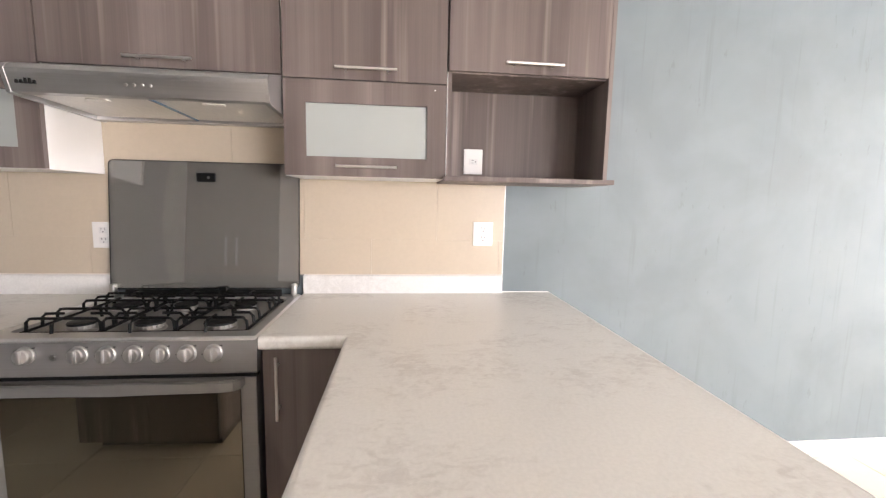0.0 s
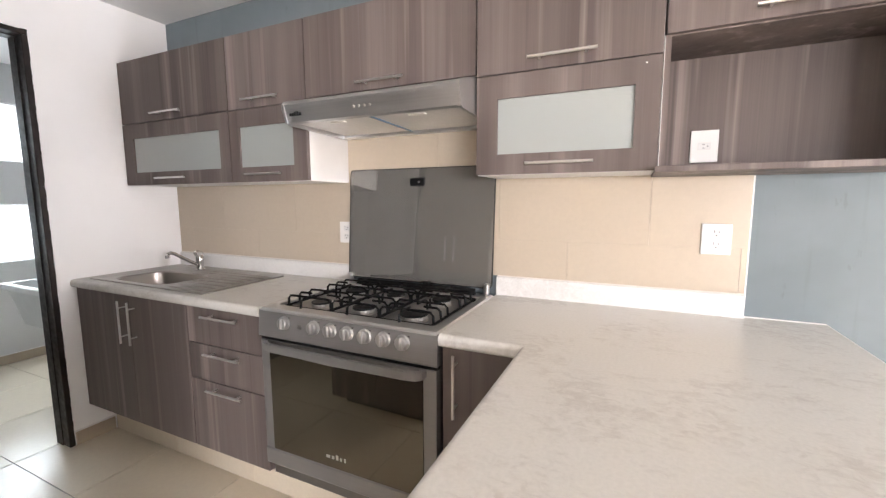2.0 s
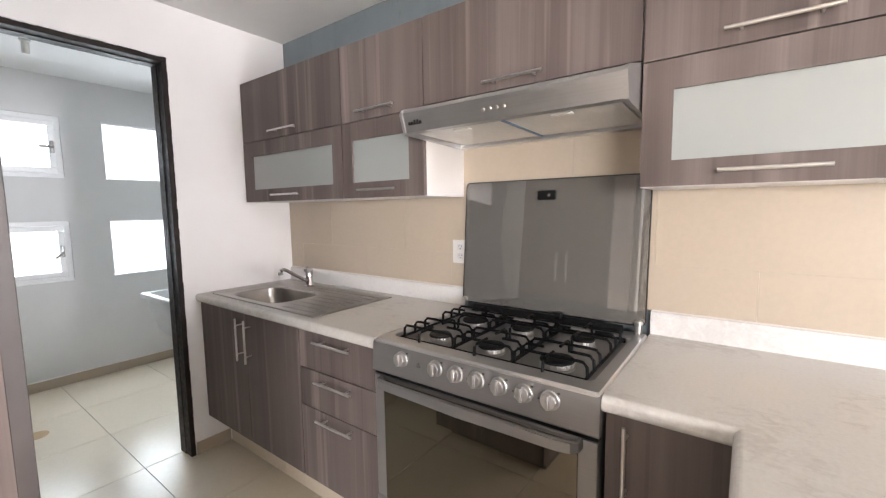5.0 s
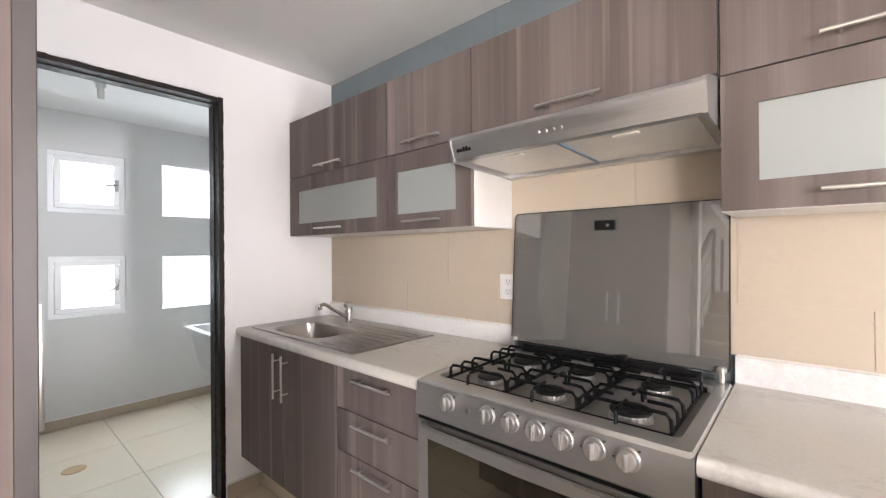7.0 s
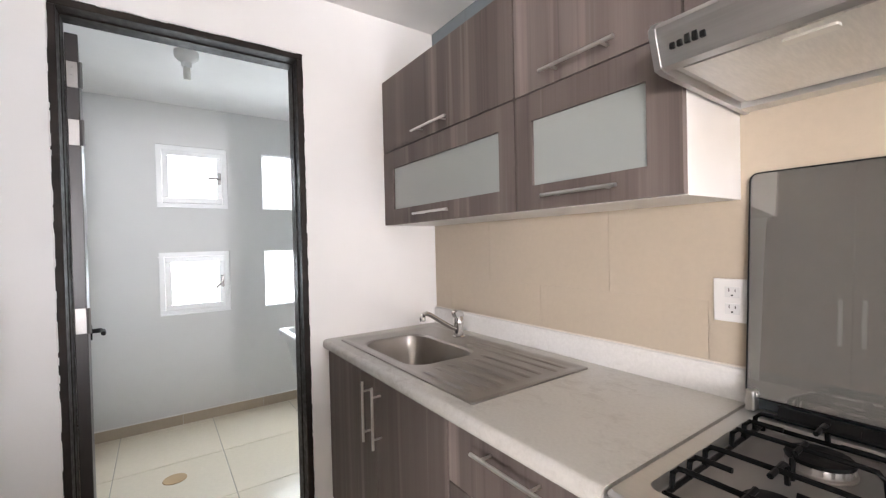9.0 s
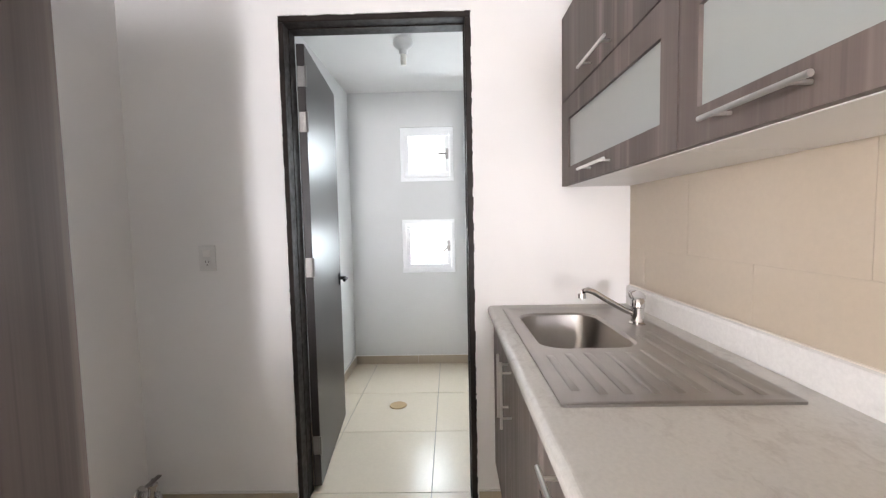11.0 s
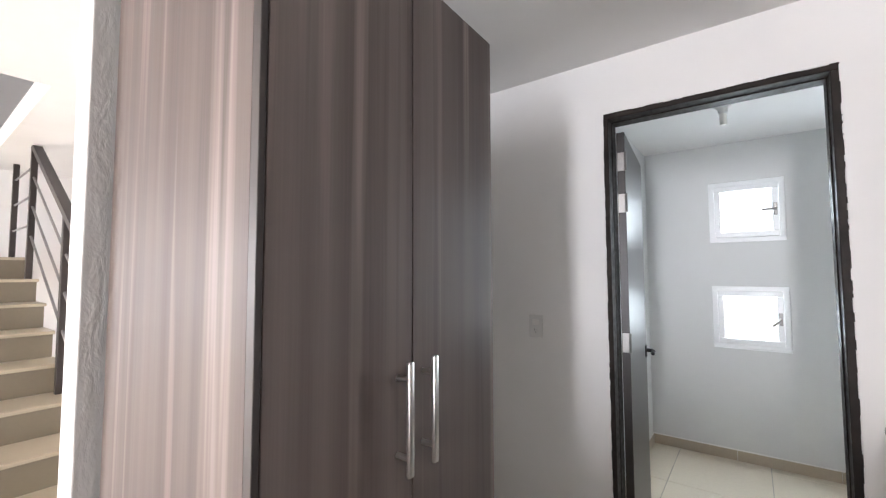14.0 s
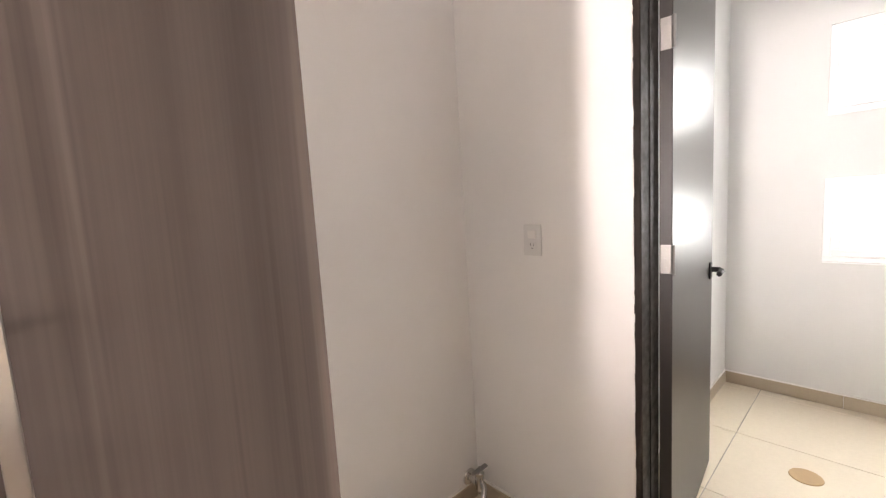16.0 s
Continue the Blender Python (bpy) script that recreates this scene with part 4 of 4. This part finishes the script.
lidob = part("lid", lid_skin(rounded(LX0 + 0.003, LX1 - 0.003, 0.934, 1.454, 0.017), None, 2.150, 2.156), LID, stove, "smoked glass lid standing upright")
part("lid_edge", lid_skin(rounded(LX0, LX1, 0.931, 1.457, 0.02), rounded(LX0 + 0.0032, LX1 - 0.0032, 0.9342, 1.4538, 0.0168), 2.1492, 2.1568), BLACK, lidob, "dark ground edge of the lid")
bm = box(-0.962, -0.886, 2.176, 2.1825, 1.374, 1.411, bevel=0.004, seg=2)
clip = part("lid_bumper", bm, BLACK, lidob, "small black rubber bumper")
part("bumper_hole", add_lathe(bmesh.new(), (-0.914, 2.1765, 1.392), (0, -1, 0), [(0.006, 0), (0.006, 0.001)], 12), STEEL_DARK, lidob)

# ---- sink and tap ----
sink = thing("sink", (-2.16, 1.88, 0.9), "stainless steel kitchen sink with a ribbed drainboard", "sink")
bm = bmesh.new()
SA = (-2.612, -1.716, 1.652, 2.122)
bw = (-2.515, -2.072, 1.692, 1.982)
loops = [(rounded(*SA, 0.006, 6), 0.9005), (rounded(*SA, 0.006, 6), 0.906), (rounded(SA[0] + 0.008, SA[1] - 0.008, SA[2] + 0.008, SA[3] - 0.008, 0.006, 6), 0.908),
         (rounded(SA[0] + 0.02, SA[1] - 0.02, SA[2] + 0.02, SA[3] - 0.02, 0.02, 6), 0.9035),
         (rounded(bw[0], bw[1], bw[2], bw[3], 0.075, 6), 0.9035),
         (rounded(bw[0] + 0.008, bw[1] - 0.008, bw[2] + 0.008, bw[3] - 0.008, 0.072, 6), 0.897),
         (rounded(bw[0] + 0.02, bw[1] - 0.02, bw[2] + 0.02, bw[3] - 0.02, 0.05, 6), 0.80),
         (rounded(bw[0] + 0.035, bw[1] - 0.035, bw[2] + 0.035, bw[3] - 0.035, 0.055, 6), 0.757),
         (rounded(bw[0] + 0.065, bw[1] - 0.065, bw[2] + 0.065, bw[3] - 0.065, 0.04, 6), 0.745)]
add_loops(bm, loops, True)
basin = part("basin", bm, SINK_STEEL, sink, "", True)
part("drain", add_lathe(bmesh.new(), (-2.29, 1.83, 0.7455), (0, 0, 1), [(0.042, 0), (0.04, 0.003), (0.03, 0.002), (0.01, 0.0015)], 24), CHROME, sink, "round sink drain", True)
for y, x0, x1 in ((1.70, -2.02, -1.785), (1.752, -2.03, -1.767), (1.803, -2.035, -1.766), (1.860, -2.035, -1.766), (1.912, -2.035, -1.767), (1.962, -2.05, -1.768), (2.020, -2.20, -1.755), (2.068, -2.24, -1.755)):
    bm = bmesh.new()
    n = 8
    prof = [(y - 0.012, 0.9034)] + [(y - 0.010 * math.cos(math.pi * j / n), 0.9034 + 0.0048 * math.sin(math.pi * j / n)) for j in range(n + 1)] + [(y + 0.012, 0.9034)]
    rows = []
    for x, h in ((x0, 0.02), (x0 + 0.014, 0.6), (x0 + 0.034, 1.0), (x1 - 0.03, 1.0), (x1 - 0.012, 0.6), (x1, 0.02)):
        rows.append([bm.verts.new((x, yy, 0.9034 + (zz - 0.9034) * h)) for yy, zz in prof])
    for p, q in zip(rows, rows[1:]):
        for k2 in range(len(prof) - 1):
            bm.faces.new((p[k2], q[k2], q[k2 + 1], p[k2 + 1]))
    part("ridge", bm, SINK_STEEL, basin, "pressed drainboard ridge", True)
TAPX, TAPY = -2.333, 2.074
tap = thing("tap", (TAPX, TAPY, 0.905), "chrome single-lever mixer tap with a slim swivel spout", "tap")
bm = add_lathe(bmesh.new(), (TAPX, TAPY, 0.9036), (0, 0, 1), [(0.027, 0), (0.027, 0.004), (0.021, 0.008), (0.021, 0.055), (0.0235, 0.057), (0.0235, 0.078), (0.018, 0.088)], 22)
part("body", bm, POLISHED, tap, "", True)
bm = bmesh.new()
add_extrusion(bm, [(TAPY - 0.02, 0.985), (TAPY + 0.02, 0.985), (TAPY + 0.026, 0.996), (TAPY + 0.012, 1.014), (TAPY - 0.012, 1.022), (TAPY - 0.03, 1.016), (TAPY - 0.03, 1.006)], "x", TAPX - 0.014, TAPX + 0.014)
bmesh.ops.bevel(bm, geom=list(bm.edges), offset=0.004, segments=2, affect="EDGES")
part("lever", bm, POLISHED, tap, "chrome lever cap", True)
bm = add_path(bmesh.new(), [(TAPX, TAPY - 0.012, 0.938), (TAPX + 0.004, TAPY - 0.045, 0.952), (TAPX + 0.012, TAPY - 0.10, 0.984), (TAPX + 0.018, TAPY - 0.155, 1.018), (TAPX + 0.02, TAPY - 0.175, 1.026), (TAPX + 0.021, TAPY - 0.19, 1.022), (TAPX + 0.021, TAPY - 0.194, 1.005)], 0.0095, 12)
part("spout", bm, POLISHED, tap, "slim chrome spout", True)
part("aerator", add_tube(bmesh.new(), (TAPX + 0.021, TAPY - 0.194, 0.998), (TAPX + 0.021, TAPY - 0.194, 1.014), 0.0125, 14), POLISHED, tap)

# ---- pantry ----
PF, PX0, PX1 = 0.722, -1.733, -1.045
pan = thing("pantry_cabinet", (PX1, PF, 0), "tall grey-brown two-door pantry cabinet with long bar handles", "cabinet")
part("side_panel", box(PX0, PX0 + 0.016, YN + 0.075, PF - 0.02, 0.06, 2.045), MELAMINE, pan)
part("top_board", box(PX0 + 0.016, PX1 - 0.016, YN + 0.075, PF - 0.02, 2.029, 2.045), MELAMINE, pan)
part("bottom_board", box(PX0 + 0.016, PX1 - 0.016, YN + 0.075, PF - 0.02, 0.06, 0.076), MELAMINE, pan)
part("back_panel", box(PX0 + 0.016, PX1 - 0.016, YN + 0.075, YN + 0.081, 0.076, 2.029), MELAMINE, pan)
part("side_panel", box(PX1 - 0.016, PX1, YN + 0.075, PF - 0.019, 0.06, 2.045), WOOD, pan, "wood-print side panel")
part("edge_band", box(PX1 - 0.011, PX1, PF - 0.019, PF + 0.002, 0.06, 2.045, bevel=0.001, seg=1), EDGE, pan, "dark edge band of the side panel")
part("plinth", box(PX0 + 0.06, PX1 - 0.02, YN + 0.09, PF - 0.07, 0, 0.06), EDGE, pan, "recessed dark plinth")
SPL = -1.389
d = part("door", box(SPL + 0.0018, PX1 - 0.0138, PF - 0.018, PF, 0.06, 2.043, bevel=0.0015, seg=2), WOOD, pan)
flat_handle(d, -1.343, 1.011, 1.225, PF)
d = part("door", box(PX0 + 0.001, SPL - 0.0018, PF - 0.018, PF, 0.06, 2.043, bevel=0.0015, seg=2), WOOD, pan)
flat_handle(d, -1.422, 1.011, 1.225, PF)
pan.rotation_euler = (0, 0, radians(1.6))  # stands a little askew
# plaster face of the wall end beside the pantry
solid("plaster_strip", box(-1.040, -0.985, YN, YN + 0.058, 0, ZC - 0.001, bevel=0.003, seg=2), ROUGH_PLASTER, "rough uneven plaster on the wall end beside the pantry", "trim", "structure")

# ---- small fixtures ----


def socket(name, at, facing, label, w=0.075, h=0.115, rocker=False, outlets=2, shell=None):
    """A cover plate with receptacles; facing is '-y' or '+x'."""
    s = thing(name, at, label, "socket")
    def put(u0, u1, d0, d1, z0, z1, bevel=0.0):
        x, y, z = at
        if facing == "-y":
            return box(x + u0, x + u1, y - d1, y - d0, z + z0, z + z1, bevel=bevel, seg=2)
        return box(x + d0, x + d1, y + u0, y + u1, z + z0, z + z1, bevel=bevel, seg=2)
    part("plate", put(-w / 2, w / 2, 0, 0.0065, -h / 2, h / 2, 0.0022), shell or PLATE, s)
    spots = {2: (0.021, -0.021), 1: (0.0,)}[outlets]
    if rocker:
        r = part("rocker", put(-0.017, 0.017, 0.0062, 0.0095, 0.006, 0.034, 0.001), PLATE, s, "small rocker switch")
        part("slot", put(-0.012, 0.012, 0.0091, 0.0094, 0.017, 0.023), BARS, s)
        spots = (-0.021,)
    for c in spots:
        if outlets == 1:
            part("receptacle", put(-0.019, 0.019, 0.0062, 0.0078, c - 0.012, c + 0.012, 0.0007), INSERT, s)
            for v in (-0.0065, 0.0045):
                part("slot", put(-0.006, 0.002, 0.0079, 0.0082, c + v, c + v + 0.002), SLOT, s)
            part("slot", put(0.008, 0.012, 0.0079, 0.0082, c - 0.002, c + 0.002), SLOT, s)
            continue
        part("receptacle", put(-0.0165, 0.0165, 0.0062, 0.0078, c - 0.0135, c + 0.0135, 0.0007), INSERT, s)
        for u, a in ((-0.0075, 0.0045), (0.006, 0.0035)):
            part("slot", put(u, u + 0.002, 0.0079, 0.0082, c + 0.001, c + 0.001 + 2 * a), SLOT, s)
        part("slot", put(-0.0022, 0.0022, 0.0079, 0.0082, c - 0.0098, c - 0.0058), SLOT, s)
    return s


TF = YB - 0.0102
socket("socket", (0.250, TF, 1.171), "-y", "white double power socket on the beige backsplash", 0.09, 0.108)
socket("socket", (-1.345, TF, 1.147), "-y", "white double power socket half behind the glass lid", 0.085, 0.108)
socket("socket", (0.193, 2.1898, 1.49), "-y", "white single power socket standing in the open shelf", 0.083, 0.108, outlets=1)
socket("socket", (XL + 0.0002, 0.399, 1.128), "+x", "white switch and socket plate in the fridge niche", 0.072, 0.11, rocker=True, shell=INSERT)

VX, VZ = -2.635, 0.105
valve = thing("water_valve", (VX, YN, VZ), "small worn chrome water valve low on the niche wall", "valve")
bm = add_tube(bmesh.new(), (VX, YN, VZ), (VX, YN + 0.085, VZ), 0.014, 14)
add_lathe(bm, (VX, YN, VZ), (0, 1, 0), [(0.036, 0), (0.034, 0.006), (0.018, 0.013)], 18)
add_lathe(bm, (VX, YN + 0.028, VZ), (0, 1, 0), [(0.019, 0), (0.021, 0.003), (0.021, 0.016), (0.019, 0.019)], 6)
add_tube(bm, (VX, YN + 0.062, VZ - 0.026), (VX, YN + 0.062, VZ + 0.04), 0.018, 14)
add_lathe(bm, (VX, YN + 0.062, VZ + 0.038), (0, 0, 1), [(0.02, 0), (0.02, 0.01), (0.011, 0.018)], 8)
part("body", bm, POLISHED, valve, "", True)
bm = box(VX - 0.045, VX + 0.036, YN + 0.052, YN + 0.072, VZ + 0.055, VZ + 0.064, bevel=0.003, seg=2)
add_tube(bm, (VX, YN + 0.062, VZ + 0.05), (VX, YN + 0.062, VZ + 0.071), 0.006, 8)
part("lever", bm, BARS, valve, "dull grey lever")
part("outlet", add_path(bmesh.new(), [(VX, YN + 0.075, VZ), (VX + 0.016, YN + 0.1, VZ - 0.004), (VX + 0.036, YN + 0.112, VZ - 0.014), (VX + 0.05, YN + 0.116, VZ - 0.034)], 0.013, 12), POLISHED, valve, "", True)

lamp = thing("ceiling_lamp", (-3.56, 1.175, ZC), "bare white ceiling lamp holder, greyed to show its shade, with an unlit bulb", "lamp")
# white holder given the greyer INSERT plastic to paint in its shade
part("holder", add_lathe(bmesh.new(), (-3.56, 1.175, ZC), (0, 0, -1), [(0.06, 0), (0.06, 0.022), (0.055, 0.034), (0.034, 0.052), (0.026, 0.058), (0.024, 0.085)], 24), INSERT, lamp, "", True)
part("bulb", add_lathe(bmesh.new(), (-3.56, 1.175, ZC - 0.085), (0, 0, -1), [(0.017, 0), (0.018, 0.02), (0.018, 0.056), (0.013, 0.066)], 16), LAMPGLASS, lamp, "short unlit bulb", True)
bm = add_lathe(bmesh.new(), (-3.711, 1.061, 0.0005), (0, 0, 1), [(0.06, 0), (0.058, 0.003), (0.05, 0.003)], 28)
solid("floor_drain", bm, DRAIN, "round ochre cover over the laundry floor drain", "drain cover")

tub = thing("laundry_tub", (-3.25, 1.95, 0.79), "grey-white cast laundry tub fixed to the laundry wall", "laundry tub")
TX0, TX1, TY0, TY1 = -3.655, -2.9, 1.632, 2.279
bm = bmesh.new()
add_loops(bm, [(rounded(TX0 + 0.07, TX1 - 0.03, TY0 + 0.07, TY1, 0.03), 0.52), (rounded(TX0 + 0.025, TX1 - 0.01, TY0 + 0.025, TY1, 0.03), 0.755),
               (rounded(TX0, TX1, TY0, TY1, 0.02), 0.76), (rounded(TX0, TX1, TY0, TY1, 0.02), 0.788), (rounded(TX0 + 0.006, TX1 - 0.006, TY0 + 0.006, TY1 - 0.006, 0.02), 0.793),
               (rounded(TX0 + 0.035, TX1 - 0.3, TY0 + 0.04, TY1 - 0.06, 0.03), 0.79), (rounded(TX0 + 0.06, TX1 - 0.32, TY0 + 0.065, TY1 - 0.085, 0.03), 0.60)], True, True)
part("basin", bm, TUB, tub)
bm = bmesh.new()
for k in range(9):
    y = TY0 + 0.08 + 0.055 * k
    add_box(bm, TX1 - 0.26, TX1 - 0.04, y, y + 0.025, 0.789, 0.797, bevel=0.003, seg=1)
part("washboard", bm, TUB, tub, "ribbed scrubbing board")

# ---- stairs ----
stairs = thing("stairs", (-0.93, -0.95, 0), "beige tiled staircase rising to a landing", "stairs", "", "structure")
RISE, GO, SY = 0.17, 0.30, -0.945
for k in range(9):
    z = RISE * (k + 1)
    y1 = SY - GO * k
    y0 = -4.35 if k == 8 else y1 - GO
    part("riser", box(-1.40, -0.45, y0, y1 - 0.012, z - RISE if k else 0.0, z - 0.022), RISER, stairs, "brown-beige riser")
    part("tread", box(-1.41, -0.44, y0 - (0.0 if k == 8 else 0.012), y1, z - 0.022, z, bevel=0.003, seg=1), TREAD, stairs)
rail = thing("stair_railing", (-1.37, -2.2, 0.68), "dark brown metal stair railing with thin grey bars", "railing")


def tread_z(y):
    return RISE * min(9, max(0, math.floor((SY - y) / GO) + 1))


posts = ((-1.05, 0), (-2.08, 0), (-3.2, 0), (-4.0, 0))
for y, _ in posts:
    base = tread_z(y)
    top = RISE * ((SY - min(max(y, -3.35), -0.95)) / GO + 1) + 0.95 if y > -3.35 else 1.53 + 0.95
    part("post", box(-1.392, -1.352, y - 0.02, y + 0.02, base, top, bevel=0.003, seg=1), RAIL, rail)
def slope_z(y, h):
    return RISE * ((SY - max(y, -3.35)) / GO + 1) + h
def square_bar(a, b, w, h):
    bm = bmesh.new()
    d = Vector(b) - Vector(a)
    up = Vector((0, 0, 1))
    sx = Vector((1, 0, 0)) * w / 2
    sv = d.normalized().cross(Vector((1, 0, 0))).normalized() * h / 2
    ring = [[bm.verts.new(Vector(p) + i * sx + j * sv) for i, j in ((-1, -1), (1, -1), (1, 1), (-1, 1))] for p in (a, b)]
    for k in range(4):
        bm.faces.new((ring[0][k], ring[0][(k + 1) % 4], ring[1][(k + 1) % 4], ring[1][k]))
    bm.faces.new(ring[0])
    bm.faces.new(ring[1])
    return bm
part("handrail", square_bar((-1.372, -1.02, slope_z(-1.02, 0.97)), (-1.372, -3.35, slope_z(-3.35, 0.97)), 0.055, 0.04), RAIL, rail)
part("handrail", square_bar((-1.372, -3.35, 2.5), (-1.372, -4.03, 2.5), 0.055, 0.04), RAIL, rail)
for h in (0.25, 0.48, 0.71):
    part("bar", add_tube(bmesh.new(), (-1.372, -1.05, slope_z(-1.05, h)), (-1.372, -3.35, slope_z(-3.35, h)), 0.008, 8), BARS, rail)
    part("bar", add_tube(bmesh.new(), (-1.372, -3.35, 1.53 + h), (-1.372, -4.0, 1.53 + h), 0.008, 8), BARS, rail)

# ---- floor tiles ----
PITCH = 0.5645
tx = [-2.79 + PITCH * k for k in range(-4, 17)]
ty = [1.332 + PITCH * k for k in range(-12, 2)]
tile_mesh = mesh_of("tile", add_box(bmesh.new(), 0.0016, PITCH - 0.0016, 0.0016, PITCH - 0.0016, -0.01, 0.0, bevel=0.0015, seg=1), FLOOR_TILE)
for x in tx:
    for y in ty:
        if x < XF - 0.6 or x > 6.5 or (y < -0.4 and x < -2.0):
            continue
        a, b, c, d = max(x, XF - 0.13), min(x + PITCH, 6.64), max(y, -5.34), min(y + PITCH, 2.41)
        if b - a < 0.03 or d - c < 0.03:
            continue
        if b - a > PITCH - 0.001 and d - c > PITCH - 0.001:
            ob = new("tile", tile_mesh)
            ob.location = (x, y, 0)
            ob.parent = floor
        else:
            part("tile", box(a + 0.0016, b - 0.0016, c + 0.0016, d - 0.0016, -0.01, 0.0, bevel=0.0015, seg=1), FLOOR_TILE, floor)
